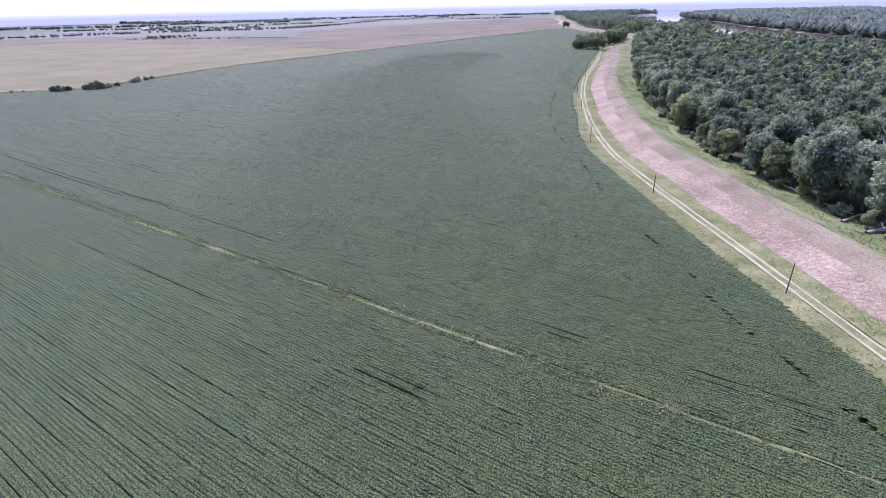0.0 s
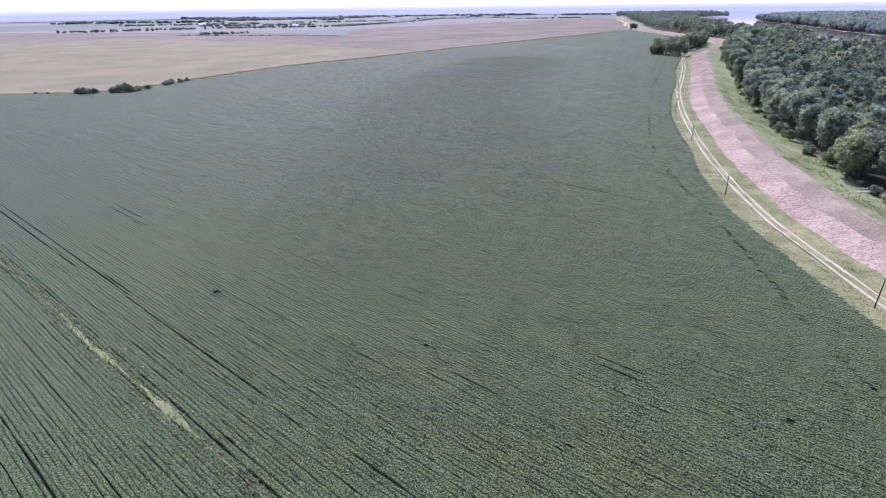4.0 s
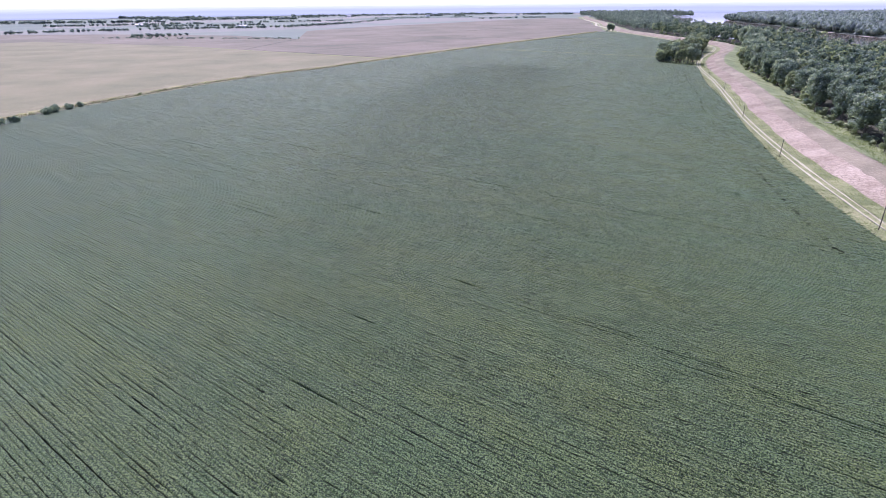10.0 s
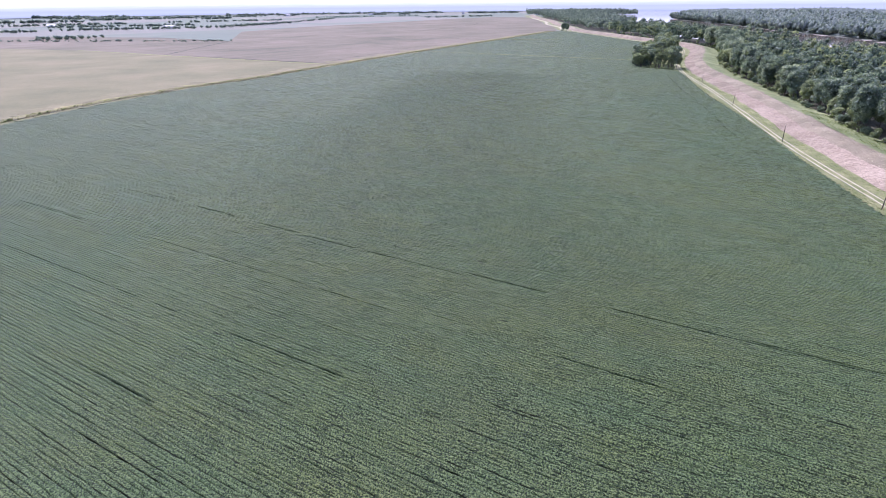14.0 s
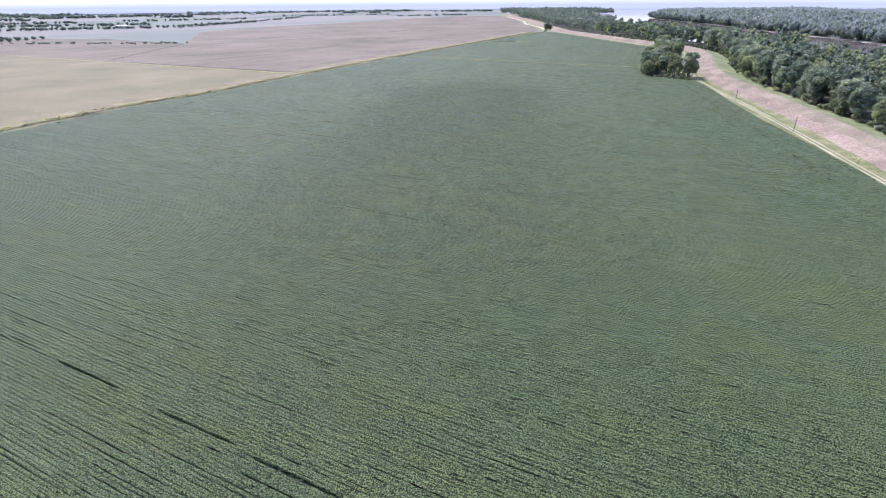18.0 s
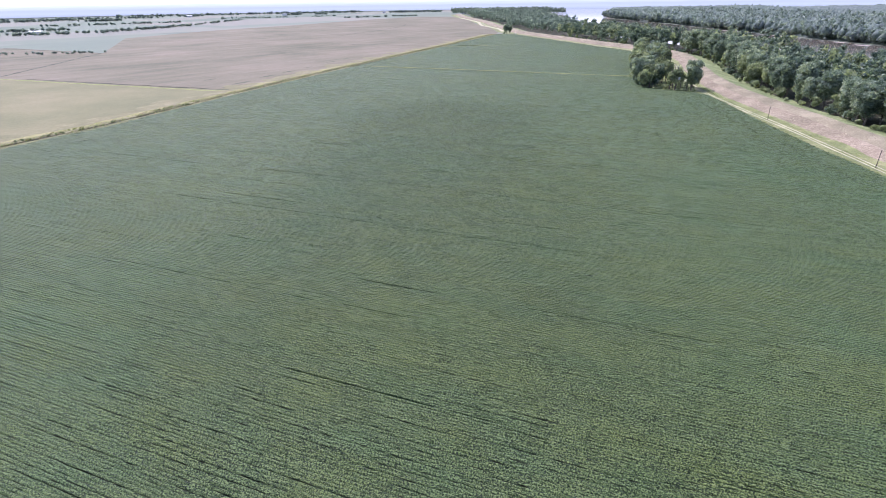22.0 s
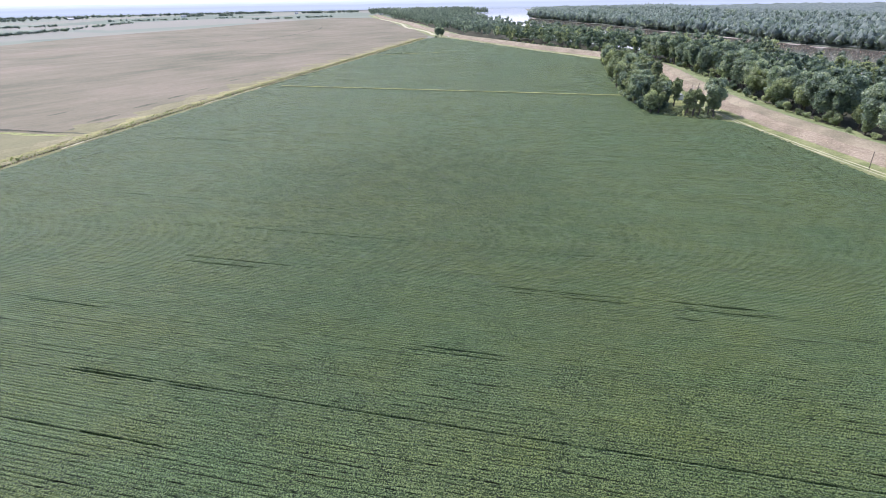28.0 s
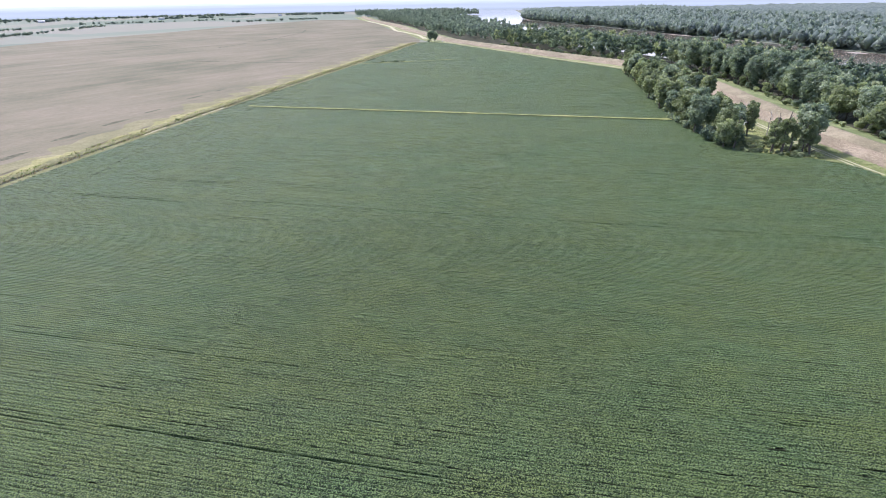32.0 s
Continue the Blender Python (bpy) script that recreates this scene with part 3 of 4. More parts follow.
tagged(straight_band("weed_strip", (-233, 260), (84, 41.7), 0.24, 0.98, M_FARGRASS, 31, 0.3), "thin pale weedy strip between two plantings", "weeds", kind="stuff")
tagged(straight_band("weed_strip", (6, 1098), (232, 929), 3.2, 1.4, M_WEED, 32, 0.3), "yellow-green grass strip across the bean field", "weeds", kind="stuff")
tagged(straight_band("weed_strip", (150, 1326), (262, 1316), 3.0, 1.25, M_WEED, 33, 0.4), "narrow grass strip at the field's far end", "weeds", kind="stuff")


# ---------------------------------------------------------------- west edge: lane, ditch, dry cover
WEST_LINE = smooth_line([(325, 1600), (140, 1320), (-5, 1108), (-112, 940), (-176, 835), (-222, 775), (-262, 700), (-300, 600), (-332, 522), (-420, 505), (-590, 492)], 4.0)


M_OLIVE = streaky("olive_straw_weeds", (0.08, 0.082, 0.04), (0.175, 0.168, 0.078), (0.32, 0.285, 0.165))


M_STRAW = streaky("yellow_straw_grass", (0.13, 0.13, 0.05), (0.25, 0.235, 0.095), (0.37, 0.335, 0.165))
M_HAYEDGE = streaky("olive_hay", (0.12, 0.117, 0.06), (0.20, 0.185, 0.095), (0.28, 0.245, 0.145))
M_BARE = streaky("bare_lane_earth", (0.10, 0.105, 0.045), (0.18, 0.18, 0.08), (0.29, 0.27, 0.145))


def west_edge():
    lane = new("field_lane")
    tagged(lane, "yellow-green grass lane with a dark ditch along the beans", "lane", kind="structure")
    part("lane_grass", strip_mesh("lane_grass", WEST_LINE, [-1.0, 1.5, 4.0], [0.3, 0.5, 0.45], M_BARE, (1.3, 0.5), 41, 0.15), None, lane)
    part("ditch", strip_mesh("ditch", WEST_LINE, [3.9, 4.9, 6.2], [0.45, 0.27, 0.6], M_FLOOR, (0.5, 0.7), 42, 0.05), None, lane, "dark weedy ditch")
    part("far_bank", strip_mesh("far_bank", WEST_LINE, [6.0, 8, 10.5], [0.6, 1.0, 0.6], M_OLIVE, (0.6, 1.5), 43, 0.3), None, lane, "tall olive and straw-coloured weeds")
    part("outer_bank", strip_mesh("outer_bank", WEST_LINE, [9.5, 13, 18], [0.5, 0.5, 0.42], M_STRAW, (1.0, 3.0), 47, 0.05), None, lane, "yellow-green grass fading into the hay")
    part("hay_edge", strip_mesh("hay_edge", WEST_LINE, [15, 20, 30], [0.44, 0.44, 0.37], M_HAYEDGE, (2.5, 6.0), 48, 0.02), None, lane, "olive hay beside the lane")
    # pale gravelly stretches of the lane
    for i0, i1, seed in ((150, 162, 44), (166, 172, 45), (196, 204, 46)):
        part("gravel_patch", strip_mesh("gravel_patch", WEST_LINE[i0:i1], [2.6, 3.2, 3.9], [0.5, 0.54, 0.5], M_RUT, (0.3, 0.3), seed, 0.03), None, lane, "pale washed gravel")


west_edge()


M_HAY = grassy("dry_hay", (0.12, 0.124, 0.06), (0.186, 0.174, 0.086), (0.243, 0.212, 0.118), 0.8, 0.014)
HAY = [(-122, 950), (-300, 1070), (-540, 1238), (-900, 1400), (-1300, 900), (-430, 516), (-338, 530), (-312, 600), (-276, 703), (-236, 782), (-190, 842)]
tagged(flat_polygon("hay_field", HAY, 0.34, M_HAY), "yellowish parcel of dry cover beside the lane", "field", kind="structure")


def bank(name, a, b, width, mat, label, z=0.45):
    ob = straight_band(name, a, b, width, z, mat, int(abs(a[0]) + abs(b[1])), 0.6)
    return tagged(ob, label, "field edge", kind="structure")


bank("field_boundary", (-118, 951), (-300, 1073), 5.0, M_WEED, "grassy line between two tan fields")
bank("field_boundary", (-300, 1073), (-540, 1240), 5.0, M_WEED, "grassy line between two tan fields")
bank("field_boundary", (-115, 957), (-330, 1102), 1.8, M_FLOOR, "dark ditch line between two tan fields", 0.55)
bank("field_boundary", (-368, 1118), (-356, 1411), 3.0, M_FLOOR, "dark weedy line in the tan field")
for a, b in (((8, 1691), (106, 1840)), ((106, 1840), (208, 2058)), ((208, 2058), (240, 2190))):
    bank("field_boundary", a, b, 2.4, M_FLOOR, "dark weedy waterway across the tan field")
bank("field_boundary", (-31, 1475), (128, 1356), 1.6, M_FLOOR, "faint dark line in the tan field", 0.4)
bank("field_boundary", (-356, 1411), (-555, 1581), 4.0, M_FLOOR, "dark weedy line in the tan field")


def lodged_patches():
    """Flattened dark spots in the tan crop."""
    rng = np.random.default_rng(8)
    for x, y, r in ((-118, 1007, 10), (-124, 986, 9), (-97, 1049, 9), (-77, 1082, 8), (-57, 1115, 6), (-150, 1040, 6), (-30, 1165, 7), (-10, 1195, 5)):
        a = np.linspace(0, 2 * math.pi, 27)[:-1]
        rr = r * (0.75 + 0.3 * rng.random(26))
        e = np.c_[np.cos(a) * rr * 1.5, np.sin(a) * rr * 0.32]
        ca, sa = math.cos(radians(52)), math.sin(radians(52))
        pts = e @ np.array([[ca, sa], [-sa, ca]]) + (x, y)
        tagged(flat_polygon("lodged_patch", [tuple(p) for p in pts], 0.32, M_LODGED), "flattened dull-green wet spot in the tan crop", "crop", kind="stuff")


M_LODGED = grassy("lodged_crop", (0.055, 0.058, 0.032), (0.10, 0.097, 0.056), (0.17, 0.15, 0.095), 0.6, 0.15)
lodged_patches()


# ---------------------------------------------------------------- trees
def leaf_quads(rng, centres, radii, count, size, squash=0.8, up=0.25, three=False):
    """Small leaf sprays over the outside of several lobes. Returns corner points of quads, or of triangles."""
    k = rng.choice(len(centres), count, p=radii**2 / (radii**2).sum())
    d = rng.normal(size=(count, 3))
    d[:, 2] += up * 1.6
    d /= np.linalg.norm(d, axis=1, keepdims=True)
    p = centres[k] + d * radii[k, None] * (0.60 + 0.56 * rng.random((count, 1))) * np.array([1, 1, squash])
    nrm = d + rng.normal(size=(count, 3)) * 0.7
    nrm /= np.linalg.norm(nrm, axis=1, keepdims=True)
    t = np.cross(nrm, rng.normal(size=(count, 3)))
    t /= np.linalg.norm(t, axis=1, keepdims=True) + 1e-9
    b = np.cross(nrm, t)
    s = size * (0.55 + 0.9 * rng.random((count, 1)))
    if three:
        return np.stack([p + t * s * 0.75, p - t * s * 0.45 + b * s * 0.5, p - t * s * 0.4 - b * s * 0.5 + nrm * s * 0.1], 1).reshape(-1, 3)
    q = np.stack([p + t * s * 0.62, p + b * s * 0.42 + nrm * s * 0.1, p - t * s * 0.62, p - b * s * 0.42 - nrm * s * 0.08], 1)
    return q.reshape(-1, 3)


_ico = bmesh.new()
bmesh.ops.create_icosphere(_ico, subdivisions=1, radius=1.0)
ICO_V = np.array([v.co[:] for v in _ico.verts])
ICO_F = np.array([[v.index for v in f.verts] for f in _ico.faces])
_ico.free()
OCT_V = np.array([(1, 0, 0), (0, 1, 0), (-1, 0, 0), (0, -1, 0), (0, 0, 1), (0, 0, -1)], float)
OCT_F = np.array([(0, 1, 4), (1, 2, 4), (2, 3, 4), (3, 0, 4), (1, 0, 5), (2, 1, 5), (3, 2, 5), (0, 3, 5)])


def lobes_of(rng, height, radius, base, n):
    """Lobe centres and radii of a crown that begins at base and ends at height."""
    mid, half = (height + base) / 2, (height - base) / 2
    d = rng.normal(size=(n, 3))
    d /= np.linalg.norm(d, axis=1, keepdims=True)
    r = rng.random((n, 1)) ** 0.4
    c = d * r * np.array([radius * 0.68, radius * 0.68, half * 0.72]) + np.array([0, 0, mid])
    rad = radius * (0.27 + 0.22 * rng.random(n))
    return c, rad


def crown_mesh(name, seed, height, radius, base, lobes, leaves, size, mat):
    """Leaf sprays over many rounded lobes, with a closed leafy heart in each lobe."""
    rng = np.random.default_rng(seed)
    c, rad = lobes_of(rng, height, radius, base, lobes)
    q = leaf_quads(rng, c, rad, leaves, size, three=True)
    core = (ICO_V[None] * (1 + 0.18 * rng.normal(size=(lobes, len(ICO_V), 1))) * rad[:, None, None] * np.array([0.56, 0.56, 0.46]) + c[:, None]).reshape(-1, 3)
    tri = (ICO_F[None] + np.arange(lobes)[:, None, None] * len(ICO_V)).reshape(-1, 3)
    faces = np.vstack([tri, np.arange(len(q)).reshape(-1, 3) + len(core)])
    return mesh_of(name, np.vstack([core, q]), faces, mat)


def tube(verts, faces, a, b, ra, rb, sides=7):
    """Adds a tapered limb to lists of points and quads."""
    a, b = np.array(a, float), np.array(b, float)
    d = (b - a) / np.linalg.norm(b - a)
    s = np.cross(d, (0.3, 0.9, 0.2))
    s /= np.linalg.norm(s)
    t = np.cross(d, s)
    n0 = len(verts)
    for p, r in ((a, ra), (b, rb)):
        for k in range(sides):
            w = 2 * math.pi * k / sides
            verts.append(p + (s * math.cos(w) + t * math.sin(w)) * r)
    for k in range(sides):
        faces.append((n0 + k, n0 + (k + 1) % sides, n0 + sides + (k + 1) % sides, n0 + sides + k))


def trunk_mesh(name, seed, height, base, radius, mat):
    rng = np.random.default_rng(seed + 900)
    v, f = [], []
    bend = rng.normal(size=(4, 2)) * 0.35
    pts = [np.array([0, 0, -0.3])] + [np.array([*bend[i], height * (0.2 + 0.2 * i)]) for i in range(4)]
    r0 = 0.022 * height
    for i in range(4):
        tube(v, f, pts[i], pts[i + 1], r0 * (1 - 0.2 * i), r0 * (0.8 - 0.2 * i))
    for i in range(7):
        h = base * 0.6 + (height * 0.75 - base * 0.6) * i / 7
        w = i * 2.4 + rng.random()
        a = np.array([np.interp(h, [0, height * 0.8], [0, bend[3, 0]]), 0, h])
        b = a + np.array([math.cos(w), math.sin(w), 0.9]) * radius * 0.6
        tube(v, f, a, b, r0 * 0.42, r0 * 0.12, 5)
    return mesh_of(name, v, f, mat)


def tree_kind(name, label, category, seed, height, radius, base, lobes, leaves, size, mat=None):
    t = new(name)
    tagged(t, label, category)
    part("trunk", trunk_mesh("trunk", seed, height, base, radius, M_BARK), None, t)
    part("crown", crown_mesh("crown", seed, height, radius, base, lobes, leaves, size, mat or M_LEAF), None, t)
    return t


def planted(kind, first, x, y, size, rng, z=0.0, group=""):
    m = Matrix.Translation((x, y, z)) @ Matrix.Rotation(rng.random() * 6.28, 4, "Z") @ Matrix.Diagonal((size * (0.9 + 0.25 * rng.random()), size * (0.9 + 0.25 * rng.random()), size, 1))
    if first:
        kind.matrix_basis = m
        ob = kind
    else:
        ob = copy_thing(kind, m)
        if kind.matrix_basis.to_scale() != Vector((1, 1, 1)):
            ob.matrix_basis = m
    return tagged(ob, group=group)


KINDS = {
    "cottonwood": tree_kind("cottonwood_tree", "tall grey-green cottonwood at the edge of the woods", "tree", 1, 25, 7.0, 3.0, 34, 6000, 0.78),
    "maple": tree_kind("maple_tree", "broad dark-green maple with foliage to the ground", "tree", 2, 20, 6.6, 0.6, 32, 5600, 0.76),
    "ash": tree_kind("ash_tree", "rounded bright-green ash in full leaf", "tree", 3, 17, 5.6, 0.8, 26, 4600, 0.72, M_LEAF2),
    "willow": tree_kind("willow_tree", "pale green willow with a loose crown", "tree", 4, 13, 5.0, 1.0, 20, 3400, 0.66, M_LEAF2),
    "column": tree_kind("vine_covered_snag", "narrow leaning trunk wrapped in green vines", "tree", 5, 15, 1.9, 0.5, 16, 1700, 0.55, M_LEAF2),
    "poplar": tree_kind("poplar_tree", "slim pale-green poplar in a ragged grove", "tree", 8, 18, 3.4, 0.8, 26, 3000, 0.6, M_LEAF2),
    "bush": tree_kind("bush", "low spreading green bush", "bush", 6, 4.4, 3.4, 0.0, 13, 1000, 0.55),
    "shrub": tree_kind("shrub", "pale green shrub in rough grass", "shrub", 7, 2.6, 1.7, 0.1, 6, 420, 0.42, M_LEAF2),
}
USED = set()


def plant(kind, x, y, size, rng, group="", z=0.0):
    ob = planted(KINDS[kind], kind not in USED, x, y, size, rng, z, group)
    USED.add(kind)
    return ob


ROAD_N = normals_of(ROAD)


def levee_side(x, y):
    """Metres to the right of the levee track, and the index of the nearest place on it."""
    x, y = np.atleast_1d(x), np.atleast_1d(y)
    out, idx = np.empty(len(x)), np.empty(len(x), int)
    for i in range(0, len(x), 4000):
        d = (x[i:i + 4000, None] - ROAD[None, :, 0]) ** 2 + (y[i:i + 4000, None] - ROAD[None, :, 1]) ** 2
        k = d.argmin(1)
        idx[i:i + 4000] = k
        side = (x[i:i + 4000] - ROAD[k, 0]) * ROAD_N[k, 0] + (y[i:i + 4000] - ROAD[k, 1]) * ROAD_N[k, 1]
        out[i:i + 4000] = np.sign(side) * np.sqrt(d.min(1))
    return out, idx


BANK_X, BANK_Y = zip(*WEST_BANK)


def forest_floor():
    n = ROAD + ROAD_N * 45
    left = [tuple(p) for p in n[:-60:6]]
    right = [(float(np.interp(y, BANK_Y, BANK_X)), float(y)) for y in np.linspace(left[-1][1], left[0][1], 40)]
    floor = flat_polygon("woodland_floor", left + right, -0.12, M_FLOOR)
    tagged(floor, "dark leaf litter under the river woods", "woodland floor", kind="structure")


forest_floor()


def forest():
    rng = np.random.default_rng(77)
    step = 11.8
    gx, gy = np.meshgrid(np.arange(80, 1500, step), np.arange(-60, 3300, step), indexing="ij")
    x, y = gx.ravel() + rng.uniform(-4.2, 4.2, gx.size), gy.ravel() + rng.uniform(-4.2, 4.2, gx.size)
    side, idx = levee_side(x, y)
    ok = (side > 45) & (x < np.interp(y, BANK_Y, BANK_X) - 2)
    ok &= (y < 1500) | (rng.random(len(x)) < 0.6)
    x, y, side = x[ok], y[ok], side[ok]
    rank = np.hypot(x + 20, np.clip(y - np.clip(y, 0, 684), 0, None))      # from the flight line
    edge = (side < 60) & (y < 1150)
    order = np.where(edge)[0]
    order = order[np.argsort(y[order])]
    for i in order:
        kind = rng.choice(["cottonwood", "maple", "maple", "ash", "cottonwood", "willow" if y[i] < 800 else "cottonwood"])
        plant(kind, x[i], y[i], rng.uniform(0.95, 1.3) * (1.0 if y[i] < 850 else 1.1), rng, "trees along the levee")
    rest = ~edge
    for name, sel, lobes, leaves, size, label in (
            ("near_woods", rest & (rank < 290) & (y < 900), 13, 640, 1.05, "dense mixed river woods of grey-green crowns"),
            ("woods_beyond", rest & ((rank >= 290) | (y >= 900)) & (y < 1500), 9, 150, 1.9, "river woods standing along the water"),
            ("distant_woods", rest & (y >= 1500), 5, 60, 3.2, "hazy far woods beside the river")):
        k = np.where(sel)[0]
        vs, cs = [], []
        for i in k:
            h = rng.uniform(14, 27) if y[i] < 1000 else rng.uniform(21, 36)
            r = 2.0 + h * rng.uniform(0.12, 0.21)
            c, rad = lobes_of(rng, h, r, 1.0 if name != "near_woods" else 3.0, lobes)
            o = np.array([x[i], y[i], 0])
            vs.append(leaf_quads(rng, c, rad, leaves, size, three=True) + o)
            cs.append((OCT_V[None] * (1 + 0.15 * rng.normal(size=(lobes, 6, 1))) * rad[:, None, None] * np.array([0.68, 0.68, 0.56]) + c[:, None] + o).reshape(-1, 3))
        fresh = np.where(np.random.default_rng(len(k)).random(len(k)) < (0.0 if name == "distant_woods" else 0.22))[0]
        woods = None
        for tint, pick in (("", np.setdiff1d(np.arange(len(k)), fresh)), ("fresh_", fresh)):
            if not len(pick):
                continue
            q = np.vstack([vs[j] for j in pick])
            me = mesh_of(tint + name, q, np.arange(len(q)).reshape(-1, 3), M_LEAF_HAZED if name == "distant_woods" else (M_LEAF2 if tint else M_LEAF))
            ob = part(tint + name, me)
            tagged(ob, "scattered yellow-green crowns in the river woods" if tint else label, "woods", kind="stuff")
            woods = woods or ob
        core = np.vstack(cs)
        f = (OCT_F[None] + np.arange(len(core) // 6)[:, None, None] * 6).reshape(-1, 3)
        tagged(part("inner_foliage", mesh_of("inner_foliage", core, f, M_LEAF_HAZED if name == "distant_woods" else M_LEAF), None, woods), "shaded inner foliage", kind="stuff")
    return len(order), len(x)


print("trees", forest())


GROVE_FLOOR = [(226, 834), (207, 861), (212, 888), (231, 929), (289, 1017), (366, 1138), (370, 1136), (361, 1095), (325, 1018), (273, 925), (232, 836)]
tagged(flat_polygon("grove_floor", GROVE_FLOOR, 0.06, M_WEED), "rough sunlit grass and weeds below the grove", "grass", kind="structure")


def clump():
    """The grove between the bean field and the levee."""
    rng = np.random.default_rng(15)
    area = [(206, 868), (213, 892), (232, 932), (290, 1020), (364, 1134), (360, 1100), (322, 1016), (267, 926), (252, 905), (238, 880)]
    gx, gy = np.meshgrid(np.arange(200, 390, 7.6), np.arange(860, 1150, 7.6), indexing="ij")
    x, y = gx.ravel() + rng.uniform(-3, 3, gx.size), gy.ravel() + rng.uniform(-3, 3, gx.size)
    ok = inside(x, y, area)
    for px, py in zip(x[ok], y[ok]):
        if py < 955 and rng.random() < 0.42:
            continue
        kind = rng.choice(["poplar", "poplar", "ash", "poplar", "column", "cottonwood"])
        plant(kind, px, py, rng.uniform(0.8, 1.25) * (0.78 if kind == "cottonwood" else 1.0) * (1.0 if py < 930 else 1.12), rng, "trees of the grove")
    hedge = smooth_line([(364, 1130), (332, 1080), (291, 1016), (258, 966), (233, 928), (216, 892), (210, 870)], 4.6)
    for px, py in hedge:
        kind = rng.choice(["bush", "bush", "shrub", "willow"])
        plant(kind, px + rng.uniform(0.5, 4.0), py + rng.uniform(-2, 1), {"bush": rng.uniform(0.9, 1.5), "shrub": rng.uniform(1.4, 2.4), "willow": rng.uniform(0.55, 0.8)}[kind], rng, "shrubs by the grove")
    for px, py, s in ((212, 872, 2.0), (218, 876, 1.7), (214, 884, 1.8)):
        plant("bush", px, py, s, rng, "trees of the grove")
    plant("cottonwood", 237, 849, 1.05, rng, "trees of the grove")
    plant("ash", 246, 858, 0.95, rng, "trees of the grove")
    for px, py, s in ((221, 855, 0.95), (224, 852, 1.1), (228, 851, 0.9), (226, 858, 1.0), (231, 847, 0.8), (234, 845, 1.05)):
        plant("column", px, py, s * 1.5, rng, "trees of the grove")
    for px, py in ((209, 866), (213, 869), (217, 872), (222, 878), (227, 884), (233, 890), (240, 893), (247, 897)):
        plant("column", px + rng.uniform(-2, 2), py + rng.uniform(-2, 2), rng.uniform(0.9, 1.35), rng, "trees of the grove")
    for i in range(110):
        px, py = rng.uniform(208, 242), rng.uniform(838, 872)
        if inside(np.array([px]), np.array([py]), GROVE_FLOOR)[0]:
            plant("shrub", px, py, rng.uniform(0.6, 1.3), rng, "shrubs by the grove")


clump()
# the lone tree at the field's end, with bushes below it
_r = np.random.default_rng(3)
plant("maple", 352, 1612, 1.05, _r, "trees at the field's end")
plant("maple", 360, 1616, 0.95, _r, "trees at the field's end")
plant("bush", 345, 1607, 0.8, _r, "trees at the field's end")
for bx, by, bs in ((-352, 512, 1.2), (-346, 512, 1.3), (-340, 513, 1.1), (-328, 518, 1.0), (-323, 519, 1.5), (-318, 521, 1.8), (-314, 524, 1.3), (-311, 530, 1.1), (-308, 538, 1.0),
                   (-306, 566, 1.1), (-306, 574, 1.2), (-304, 584, 1.0), (-302, 594, 0.9), (-380, 512, 0.5), (-390, 511, 0.5)):
    plant("bush", bx, by, bs, _r, "bushes on the west ditch")
for i in range(16):
    plant("bush", 165 + i * 4.2 + _r.uniform(-1, 1), 1330 - i * 0.5, _r.uniform(0.35, 0.7) if i < 10 else 0.3, _r, "bushes on the far strip")


